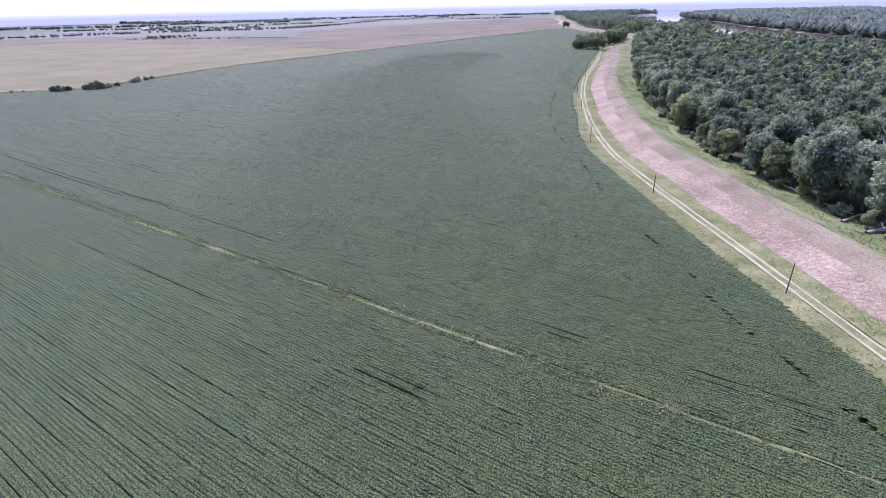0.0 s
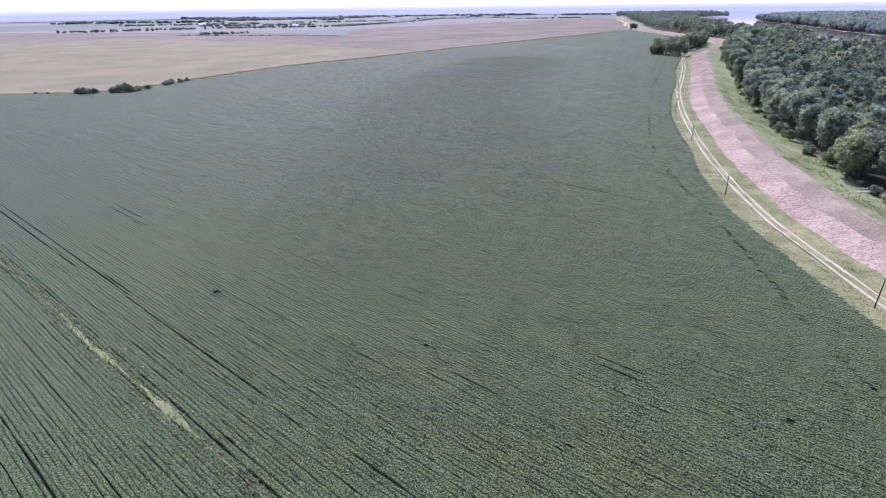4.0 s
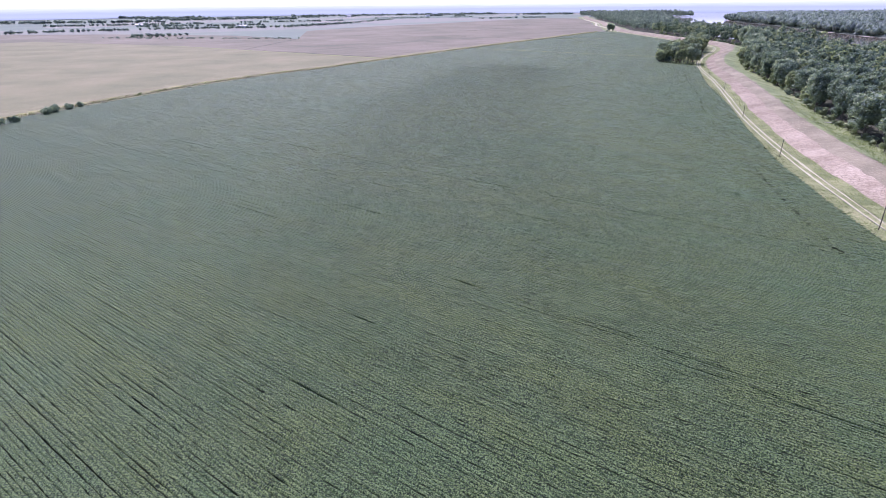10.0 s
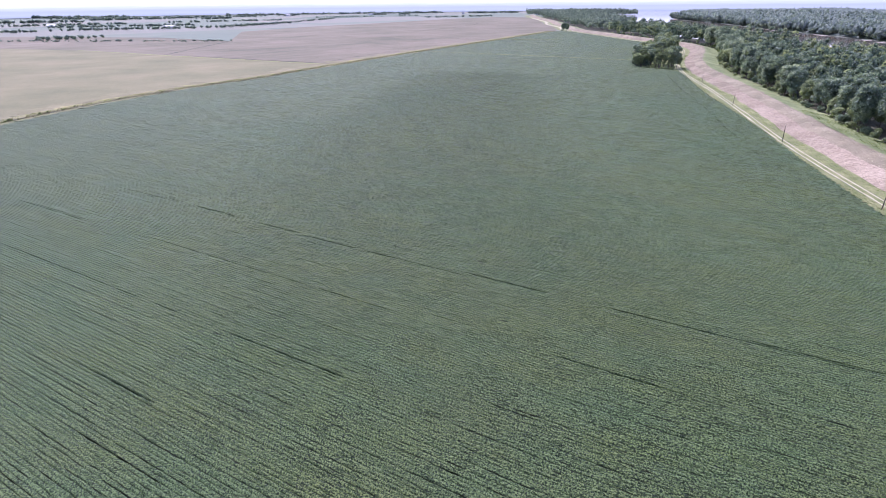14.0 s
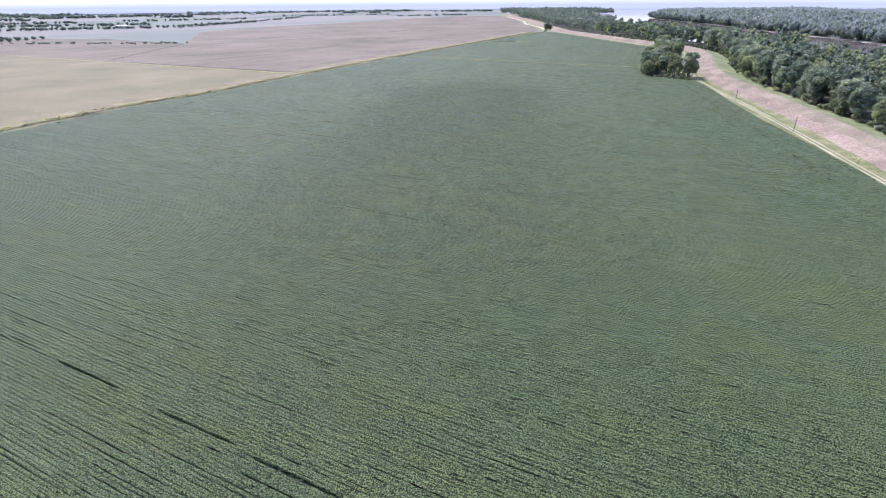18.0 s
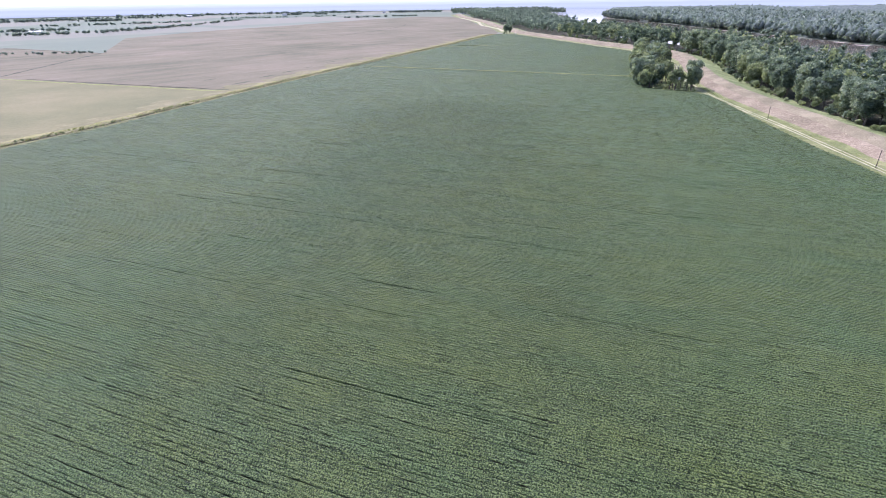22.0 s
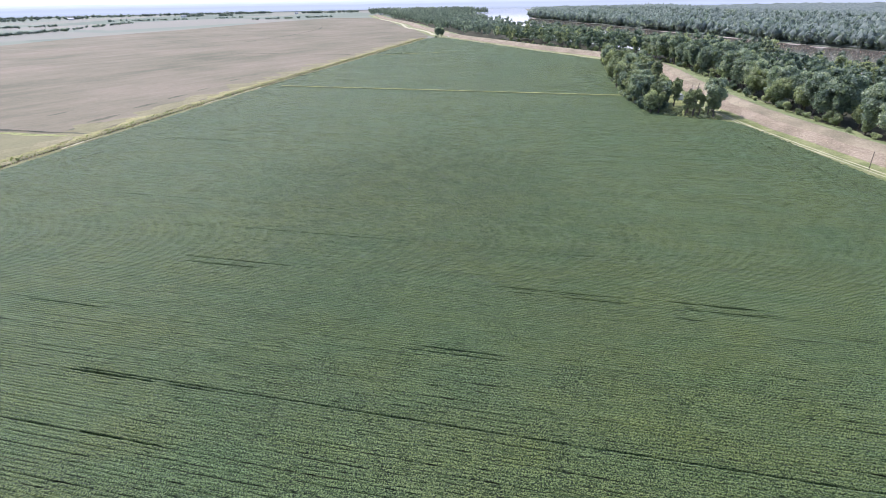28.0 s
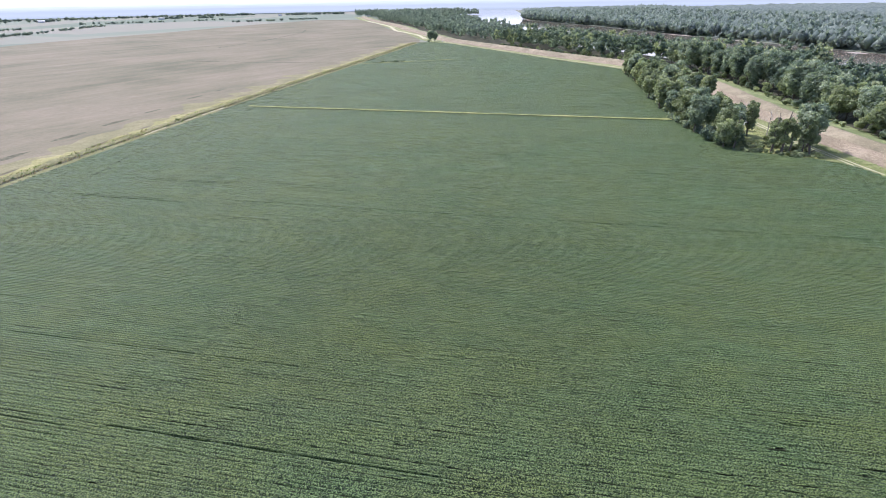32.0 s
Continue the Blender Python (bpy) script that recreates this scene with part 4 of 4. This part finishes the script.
def far_trees():
    """Hedgerows and farm woods out on the plain."""
    rng = np.random.default_rng(31)
    rows = [((-805, 1509), (-356, 1415), 34, 0.35), ((-767, 1535), (-671, 1588), 10, 0.8), ((-932, 1987), (-566, 2048), 34, 0.8), ((-566, 2048), (-412, 2386), 30, 0.8),
            ((-412, 2386), (-300, 2900), 20, 0.7), ((-1395, 3077), (-1000, 3300), 40, 1.2), ((-920, 3101), (-800, 3150), 20, 1.1), ((-2003, 3700), (-1400, 3500), 40, 1.5),
            ((-140, 3600), (-60, 3600), 10, 1.1), ((10, 3560), (60, 3560), 6, 1.1), ((420, 3780), (700, 3700), 30, 1.2), ((-1300, 1700), (-940, 1960), 26, 0.9), ((-650, 3600), (-560, 3650), 8, 1.2),
            ((-1500, 2300), (-1000, 2500), 36, 0.9), ((-2100, 2700), (-1300, 2800), 60, 1.3), ((-1700, 3300), (-700, 3500), 60, 1.2), ((-900, 2600), (-500, 2750), 26, 0.8),
            ((-1100, 2200), (-700, 2260), 30, 0.9), ((-400, 3100), (100, 3200), 18, 0.8), ((-1000, 3800), (300, 3950), 70, 1.3), ((100, 2900), (420, 3000), 18, 0.8)]
    vs, cs = [], []
    for a, b, n, s in rows:
        for i in range(int(n * 2.5)):
            k = rng.random()
            p = np.array([a[0] + (b[0] - a[0]) * k + rng.normal() * 9, a[1] + (b[1] - a[1]) * k + rng.normal() * 9, 0])
            h, r = rng.uniform(8, 17) * s, rng.uniform(5, 9) * s
            h, r = h * 0.72, r * 0.95
            c, rad = lobes_of(rng, h, r, 0.5, 5)
            vs.append(leaf_quads(rng, c, rad, 42, 2.8 * s, three=True) + p)
            cs.append(OCT_V * np.array([r * 0.8, r * 0.8, h * 0.42]) + np.array([0, 0, h * 0.52]) + p)
    q = np.vstack(vs)
    ob = part("hedgerow_trees", mesh_of("hedgerow_trees", q, np.arange(len(q)).reshape(-1, 3), M_LEAF_HAZED))
    tagged(ob, "far hedgerows and farm woods on the plain", "trees", kind="stuff")
    core = np.vstack(cs)
    f = (OCT_F[None] + np.arange(len(core) // 6)[:, None, None] * 6).reshape(-1, 3)
    tagged(part("inner_foliage", mesh_of("inner_foliage", core, f, M_LEAF_HAZED), None, ob), kind="stuff")


far_trees()


def east_woods():
    """Unbroken woods past the river: a rough canopy, with crowns along the bank."""
    rng = np.random.default_rng(9)
    bx, by = zip(*EAST_BANK[::-1])
    vs, cs = [], []
    for i in range(4000):
        y = rng.uniform(500, 2700)
        inn = abs(rng.normal()) * 40 if i % 3 == 0 else rng.uniform(0, 620)
        x = float(np.interp(y, by, bx)) + 4 + inn
        h, r = rng.uniform(17, 27), rng.uniform(6.5, 10)
        c, rad = lobes_of(rng, h, r, 1.0, 5)
        p = np.array([x, y, 0])
        vs.append(leaf_quads(rng, c, rad, 56, 3.8, three=True) + p)
        cs.append(OCT_V * np.array([r * 0.8, r * 0.8, h * 0.42]) + np.array([0, 0, h * 0.52]) + p)
    q = np.vstack(vs)
    ob = part("river_bank_woods", mesh_of("river_bank_woods", q, np.arange(len(q)).reshape(-1, 3), M_LEAF_HAZED))
    tagged(ob, "haze-blue woods on the far river bank", "woods", kind="stuff")
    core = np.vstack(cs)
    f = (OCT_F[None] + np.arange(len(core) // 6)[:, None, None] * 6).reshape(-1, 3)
    tagged(part("inner_foliage", mesh_of("inner_foliage", core, f, M_LEAF_HAZED), None, ob), kind="stuff")
    for step, x0, x1, dy, name in ((8.0, 20, 900, (0, 3300), "far_woods_canopy"), (26.0, 890, 2500, (0, 3000), "remote_woods_canopy")):
        gy = np.arange(dy[0], dy[1], step)
        gi = np.arange(x0, x1, step)
        yy, ii = np.meshgrid(gy, gi, indexing="ij")
        xx = np.interp(yy, by, bx) + ii + rng.uniform(-4, 4, ii.shape)
        z = 10 + rng.normal(size=xx.shape) * (4.8 if x0 < 100 else 2.2)
        if x0 < 100:
            z[:, 0] = 0
        z[np.hypot(xx - CENTRE[0], yy - CENTRE[1]) > FAR - 60] = 0
        ob = part(name, mesh_of(name, np.stack([xx, yy, z], -1).reshape(-1, 3), grid_faces(len(gy), len(gi))[:, ::-1], M_LEAF_HAZED))
        tagged(ob, "unbroken haze-blue forest across the river", "woods", kind="stuff")


east_woods()


# ---------------------------------------------------------------- poles
def power_pole():
    p = new("power_pole")
    tagged(p, "slim weathered wooden pole beside the levee track", "utility pole", "poles along the levee")
    p["group"] = "poles along the levee"
    p["category"] = "utility pole"
    v, f = [], []
    tube(v, f, (0, 0, -0.4), (0.02, 0, 4), 0.16, 0.14, 10)
    tube(v, f, (0.02, 0, 4), (0.06, 0.02, 7.9), 0.14, 0.11, 10)
    tube(v, f, (0.06, 0.02, 7.9), (0.06, 0.02, 8.0), 0.11, 0.02, 10)
    part("shaft", mesh_of("shaft", v, f, M_POLE), None, p)
    v, f = [], []
    tube(v, f, (0.06, 0.02, 7.9), (0.06, 0.02, 8.22), 0.035, 0.03, 6)
    tube(v, f, (0.06, 0.02, 8.22), (0.06, 0.02, 8.36), 0.085, 0.05, 8)
    part("insulator", mesh_of("insulator", v, f, M_WHITE), None, p, "small pale pin insulator")
    v, f = [], []
    tube(v, f, (0.19, 0.02, 6.9), (0.19, 0.02, 7.5), 0.02, 0.02, 5)
    part("bracket", mesh_of("bracket", v, f, M_ROOF), None, p)
    return p


first_pole = power_pole()
POLES = [(82.5, 113.4), (78.4, 190.2), (76.1, 271.3), (92.7, 359.2), (111.1, 446.8), (140.9, 540.3), (175.7, 640.4), (205.8, 734.8)]
for i, (px, py) in enumerate(POLES):
    m = pose(px, py, 0.1, (0, 1.2, -0.8, 0.6)[i % 4], (1.0, -0.7, 0.9)[i % 3], 40 * i)
    if i:
        copy_thing(first_pole, m)
    else:
        first_pole.matrix_basis = m


# ---------------------------------------------------------------- small buildings and vehicles
def box_part(name, size, at, mat, parent, label="", bevel=0.03):
    bm = bmesh.new()
    bmesh.ops.create_cube(bm, size=1.0)
    bmesh.ops.scale(bm, vec=size, verts=bm.verts[:])
    bmesh.ops.bevel(bm, geom=bm.edges[:], offset=bevel, segments=1, affect="EDGES")
    bmesh.ops.translate(bm, vec=at, verts=bm.verts[:])
    return part(name, bm, mat, parent, label)


def gable_part(name, length, width, base, rise, mat, parent, label="", thick=0.12, over=0.3):
    """A ridged roof with thickness and eaves."""
    bm = bmesh.new()
    l, w = length / 2 + over, width / 2 + over
    prof = [(-w, base - 0.1), (0, base + rise), (w, base - 0.1), (w, base - 0.1 + thick), (0, base + rise + thick), (-w, base - 0.1 + thick)]
    a = [bm.verts.new((-l, y, z)) for y, z in prof]
    b = [bm.verts.new((l, y, z)) for y, z in prof]
    for i in range(6):
        j = (i + 1) % 6
        bm.faces.new((a[i], a[j], b[j], b[i]))
    for ring in (a, b):
        bm.faces.new((ring[0], ring[1], ring[4], ring[5]))
        bm.faces.new((ring[1], ring[2], ring[3], ring[4]))
    bmesh.ops.recalc_face_normals(bm, faces=bm.faces[:])
    return part(name, bm, mat, parent, label)


def gable_wall(parent, length, width, height, rise, mat):
    bm = bmesh.new()
    l, w = length / 2, width / 2
    ends = []
    for x in (-l, l):
        ends.append([bm.verts.new((x, y, z)) for y, z in ((-w, 0), (w, 0), (w, height), (0, height + rise - 0.05), (-w, height))])
    for i in range(5):
        j = (i + 1) % 5
        bm.faces.new((ends[0][i], ends[0][j], ends[1][j], ends[1][i]))
    bm.faces.new(ends[0])
    bm.faces.new(ends[1])
    bmesh.ops.recalc_face_normals(bm, faces=bm.faces[:])
    return part("wall", bm, mat, parent)


def shed(name, label, category, length, width, height, rise, windows):
    s = new(name)
    tagged(s, label, category)
    gable_wall(s, length, width, height, rise, M_WHITE)
    gable_part("roof", length, width, height, rise, M_ROOF, s, "grey sheet-metal roof")
    d = box_part("door", (0.95, 0.08, 2.0), (-length * 0.22, -width / 2 - 0.03, 1.0), M_ROOF, s, "plain grey door")
    box_part("door_handle", (0.12, 0.08, 0.05), (-length * 0.22 + 0.36, -width / 2 - 0.10, 1.0), M_POLE, d, "", 0.01)
    for k in range(windows):
        x = length * (0.05 + 0.3 * k)
        f = box_part("window", (1.1, 0.08, 0.95), (x, -width / 2 - 0.03, height * 0.6), M_WHITE, s, "small white-framed window")
        box_part("pane", (0.92, 0.05, 0.78), (x, -width / 2 - 0.065, height * 0.6), M_GLASS, f, "", 0.01)
    return s


cabin = shed("cabin", "small white cabin with a grey roof among trees", "cabin", 7.0, 5.0, 2.5, 1.3, 2)
cabin.matrix_basis = pose(263, 903, 0.05, 0, 0, 62)
copy_thing(cabin, pose(281, 930, 0.05, 0, 0, 55))
hut = shed("storage_shed", "little white storage shed under the grove", "shed", 4.0, 3.0, 2.2, 0.8, 1)
hut.matrix_basis = pose(312, 1024, 0.05, 0, 0, 40)
house = shed("farmhouse", "distant white farmhouse with a grey roof", "house", 16.0, 10.0, 5.2, 3.0, 3)
house.matrix_basis = pose(690, 3190, -0.4, 0, 0, 30)
barn = shed("barn", "distant white farm building by the lane", "barn", 24.0, 12.0, 6.0, 3.0, 1)
barn.matrix_basis = pose(735, 3215, -0.4, 0, 0, 35)
_r = np.random.default_rng(52)
for hx, hy, turn in ((-600, 3560, 10), (-150, 3560, 30), (-700, 2080, 20), (380, 3700, 40), (-1150, 2300, 30)):
    copy_thing(house if _r.random() < 0.5 else barn, pose(hx, hy, -0.4, 0, 0, turn))


def pickup():
    t = new("pickup_truck")
    tagged(t, "white pickup truck parked below the lone trees", "truck")
    bm = bmesh.new()
    prof = [(-2.7, 0.55), (2.7, 0.55), (2.75, 1.0), (1.5, 1.15), (0.9, 1.85), (-0.5, 1.85), (-0.75, 1.2), (-2.7, 1.2)]
    rings = [[bm.verts.new((x, y, z)) for x, z in prof] for y in (-0.95, 0.95)]
    for i in range(8):
        j = (i + 1) % 8
        bm.faces.new((rings[0][i], rings[0][j], rings[1][j], rings[1][i]))
    bm.faces.new(rings[0])
    bm.faces.new(rings[1])
    bmesh.ops.recalc_face_normals(bm, faces=bm.faces[:])
    bmesh.ops.bevel(bm, geom=bm.edges[:], offset=0.05, segments=1, affect="EDGES")
    part("body", bm, M_WHITE, t)
    for side in (-0.97, 0.97):
        box_part("side_window", (1.1, 0.03, 0.42), (0.15, side, 1.52), M_GLASS, t, "dark glass", 0.01)
    for x in (-1.75, 1.75):
        for y in (-0.86, 0.86):
            v, f = [], []
            tube(v, f, (x, y - 0.13, 0.38), (x, y + 0.13, 0.38), 0.38, 0.38, 14)
            w = part("wheel", mesh_of("wheel", v, f, M_POLE), None, t)
            v, f = [], []
            tube(v, f, (x, y - 0.15, 0.38), (x, y + 0.15, 0.38), 0.2, 0.2, 10)
            part("rim", mesh_of("rim", v, f, M_ROOF), None, w)
    return t


truck = pickup()
truck.matrix_basis = pose(368, 1600, 0.1, 0, 0, 70)

# the gravel lane that leaves the levee towards the farm
LANE = smooth_line([(372, 1690), (398, 1800), (408, 1900), (414, 1985), (440, 2090), (470, 2210), (500, 2420), (525, 2620)], 6.0)
tagged(part("gravel_lane", strip_mesh("gravel_lane", LANE, [-4.2, 0, 4.2], [0.40, 0.55, 0.40], M_RUT, (0.5, 0.5), 61, 0.04)), "wide pale gravel lane bending to a farm", "lane", kind="structure")


# ---------------------------------------------------------------- wood edge: logs, dead trees, sand
def log(label):
    rng = np.random.default_rng(71)
    v, f = [], []
    p = np.array([-3.5, 0, 0.28])
    for i in range(5):
        q = p + np.array([1.4, rng.normal() * 0.12, rng.normal() * 0.05])
        tube(v, f, p, q, 0.30 - 0.035 * i, 0.27 - 0.035 * i, 8)
        p = q
    tube(v, f, (0.5, 0, 0.3), (1.4, 1.1, 0.8), 0.12, 0.05, 6)
    tube(v, f, (-1.2, 0, 0.3), (-0.6, -1.0, 0.5), 0.12, 0.04, 6)
    ob = part("driftwood_log", mesh_of("driftwood_log", v, f, M_DRIFT))
    return tagged(ob, label, "log", "driftwood at the wood edge")


M_DRIFT = grassy("bleached_driftwood", (0.30, 0.27, 0.23), (0.46, 0.43, 0.38), (0.62, 0.60, 0.55), 3.0, 0.6, relief=0.04)
first_log = log("bleached driftwood log at the foot of the woods")
_r = np.random.default_rng(72)
LOGS = [(128, 276), (130, 281), (126, 262), (127, 250), (131, 252), (133, 247), (129, 243), (128, 196), (129, 190), (130, 160), (132, 150), (134, 140), (131, 172), (136, 131), (149, 400), (153, 410), (178, 520), (205, 600)]
for i, (lx, ly) in enumerate(LOGS):
    sc = _r.uniform(0.6, 1.5)
    m = Matrix.Translation((lx + 1, ly, 0.02)) @ Matrix.Rotation(_r.uniform(0, 3.1), 4, "Z") @ Matrix.Diagonal((sc, sc, sc, 1))
    if i:
        copy_thing(first_log, m)
    else:
        first_log.matrix_basis = m


def dead_tree():
    rng = np.random.default_rng(81)
    t = new("dead_tree")
    tagged(t, "bare grey dead tree standing in the woods", "tree", "dead trees")
    v, f = [], []
    tube(v, f, (0, 0, -0.3), (0.3, 0.1, 9), 0.38, 0.26, 8)
    tube(v, f, (0.3, 0.1, 9), (0.9, 0.4, 17), 0.26, 0.12, 8)
    tube(v, f, (0.9, 0.4, 17), (0.7, 0.7, 23), 0.12, 0.03, 6)
    part("trunk", mesh_of("trunk", v, f, M_DRIFT), None, t)
    for i in range(9):
        v, f = [], []
        h = 8 + i * 1.4
        w = i * 2.3
        a = np.array([0.4 + 0.04 * i, 0.2, h])
        b = a + np.array([math.cos(w) * 2.4, math.sin(w) * 2.4, 2.4])
        e = b + np.array([math.cos(w + 0.5) * 1.3, math.sin(w + 0.5) * 1.3, 2.4])
        tube(v, f, a, b, 0.13, 0.08, 6)
        tube(v, f, b, e, 0.08, 0.02, 6)
        tube(v, f, b, b + np.array([math.cos(w - 0.8), math.sin(w - 0.8), 1.6]), 0.05, 0.015, 5)
        part("limb", mesh_of("limb", v, f, M_DRIFT), None, t)
    return t


dead = dead_tree()
for i, (dx, dy) in enumerate(((170, 250), (185, 262), (160, 190), (210, 330), (250, 880), (196, 470), (262, 905))):
    m = pose(dx, dy, 0, 2 * i % 5, 0, 67 * i) @ Matrix.Diagonal((1, 1, 0.95 + 0.05 * (i % 3), 1)) if i < 4 else pose(dx, dy, 0, 0, 0, 50 * i) @ Matrix.Diagonal((0.7, 0.7, 0.62, 1))
    if i:
        copy_thing(dead, m)
    else:
        dead.matrix_basis = m

M_SAND = grassy("pale_sand", (0.22, 0.19, 0.15), (0.30, 0.265, 0.215), (0.40, 0.36, 0.30), 0.5, 0.05, relief=0.1)
for k, (sx, sy, ln, turn) in enumerate(((727, 1130, 34, 80), (745, 1185, 26, 75), (776, 1330, 60, 80), (806, 1500, 70, 82), (985, 2330, 120, 60))):
    a = np.linspace(0, 2 * math.pi, 25)[:-1]
    rr = 1 + 0.2 * np.random.default_rng(k).normal(size=24)
    ca, sa = math.cos(radians(turn)), math.sin(radians(turn))
    e = np.c_[np.cos(a) * ln * rr / 2, np.sin(a) * 7 * rr]
    pts = e @ np.array([[ca, sa], [-sa, ca]]) + (sx - 4, sy)
    tagged(flat_polygon("sandbar", [tuple(p) for p in pts], -0.05, M_SAND), "pale sandbar on the far river bank", "sandbar", kind="structure")


# ---------------------------------------------------------------- rough growth on the levee and along the field edges
def tufts(name, line, lo, hi, per, size, height, mat, seed, label, ground):
    rng = np.random.default_rng(seed)
    nrm = normals_of(line)
    n = int(len(line) * per)
    k = rng.integers(0, len(line), n)
    off = rng.uniform(lo, hi, n)
    patchy = rng.normal(size=(len(line) // 2 + 1, 6))
    keep = patchy[k // 2, ((off - lo) / (hi - lo) * 5.99).astype(int)] + rng.normal(size=n) * 0.7 > 0
    k, off = k[keep], off[keep]
    base = line[k] + nrm[k] * off[:, None] + rng.normal(size=(len(k), 2)) * 1.2
    c = np.c_[base, np.interp(off, *ground)]
    q = []
    for j in range(5):
        w = rng.random(len(k)) * 6.28
        d = np.c_[np.cos(w), np.sin(w), np.zeros(len(k))]
        s = size * (0.5 + rng.random((len(k), 1)))
        hh = height * (0.5 + rng.random((len(k), 1)))
        tip = c + d * s * 0.9 + np.array([0, 0, 1]) * hh
        side = np.c_[-d[:, 1], d[:, 0], np.zeros(len(k))] * s * 0.45
        q.append(np.stack([c - side * 0.6, c + side * 0.6, tip + side * 0.5, tip - side * 0.5], 1))
    q = np.stack(q, 1).reshape(-1, 3)
    ob = part(name, mesh_of(name, q, np.arange(len(q)).reshape(-1, 4), mat))
    return tagged(ob, label, "grass", kind="stuff")


PROFILE = ([-9, -4, 0, 6, 10, 17, 20, 22.5, 25, 28, 32, 37, 42, 50], [0.0, 0.1, 0.12, 0.3, 1.15, 2.9, 3.8, 4.35, 4.45, 4.05, 2.9, 1.5, 0.5, -0.2])
NEAR_ROAD = ROAD[20:230]
M_TAN = leafy("dry_weeds", (0.24, 0.20, 0.12), (0.38, 0.32, 0.21), (0.52, 0.46, 0.33), 0.3)
M_GREENWEED = leafy("green_weeds", (0.10, 0.14, 0.04), (0.18, 0.23, 0.07), (0.30, 0.34, 0.12), 0.3)
tufts("verge_weeds", NEAR_ROAD, -12.5, -3.0, 90, 0.17, 0.2, M_GREENWEED, 91, "knee-high green weeds beside the beans", PROFILE)
tufts("dry_verge_weeds", NEAR_ROAD, -12.5, -3.5, 60, 0.16, 0.22, M_TAN, 92, "tan dried weeds beside the beans", PROFILE)
tufts("slope_weeds", NEAR_ROAD, 2.2, 8.0, 60, 0.17, 0.2, M_GREENWEED, 97, "mown grass tufts on the lower slope", PROFILE)
tufts("levee_weeds", NEAR_ROAD[:130], 27, 47, 110, 0.3, 0.3, M_GREENWEED, 93, "patchy green weeds behind the levee", PROFILE)
tufts("slope_tufts", NEAR_ROAD, 9, 25, 60, 0.16, 0.12, M_TAN, 94, "low tan tufts over the bleached slope", PROFILE)
M_CLOD = leafy("withered_clods", (0.07, 0.055, 0.04), (0.15, 0.115, 0.085), (0.26, 0.2, 0.15), 0.1)
tufts("slope_clods", NEAR_ROAD, 9, 25, 34, 0.2, 0.14, M_CLOD, 90, "dark withered clumps on the bleached slope", PROFILE)
tufts("ditch_weeds", WEST_LINE[:330], 3.0, 12.0, 16, 0.35, 0.6, M_GREENWEED, 95, "tall weeds along the west ditch", ([-1, 16], [0.5, 0.5]))
tufts("ditch_dry_weeds", WEST_LINE[:330], 2.0, 12.0, 20, 0.35, 0.6, M_TAN, 96, "dry tan weeds along the west ditch", ([-1, 16], [0.5, 0.5]))

STRIP = np.linspace((-233, 260), (84, 41.7), 190)
tufts("strip_weeds", STRIP, -0.45, 0.45, 14, 0.2, 0.3, M_GREENWEED, 98, "flecks of green weeds in the field strip", ([-1, 1], [0.85, 0.85]))
tufts("strip_straw", STRIP, -0.5, 0.5, 12, 0.2, 0.3, M_TAN, 99, "pale straw flecks in the field strip", ([-1, 1], [0.85, 0.85]))

# faint ruts along the levee top
crown = new("crest_track")
tagged(crown, "faint worn ruts along the levee top", "track", kind="structure")
for side, seed, i0, i1 in ((23.3, 63, 62, 84), (24.8, 64, 58, 80), (23.4, 65, 92, 108), (24.9, 66, 112, 124), (23.3, 67, 150, 163)):
    part("wheel_rut", strip_mesh("wheel_rut", ROAD[i0:i1], [side - 0.25, side, side + 0.25], [4.47, 4.51, 4.48], M_DRY, (0.12, 0.12), seed, 0.01), None, crown)

# low growth that closes the foot of the woods
_r = np.random.default_rng(57)
EDGE = ROAD + ROAD_N * 45.5
for i in range(30, 330, 2):
    p = EDGE[i] + _r.normal(size=2) * 1.6
    kind = _r.choice(["bush", "shrub", "shrub", "willow"])
    plant(kind, p[0], p[1], {"bush": _r.uniform(0.7, 1.5), "shrub": _r.uniform(1.0, 2.0), "willow": _r.uniform(0.5, 0.8)}[kind], _r, "undergrowth at the wood edge")

# rough growth on the west ditch
WEST_N = normals_of(WEST_LINE)
for c in range(14):
    i0 = int(_r.uniform(95, 300))
    for k in range(_r.integers(2, 7)):
        i = int(np.clip(i0 + _r.normal() * 3, 90, 305))
        p = WEST_LINE[i] + WEST_N[i] * _r.uniform(4.2, 8.5) + _r.normal(size=2)
        plant("shrub", p[0], p[1], _r.uniform(0.3, 0.65), _r, "bushes on the west ditch", 0.45)
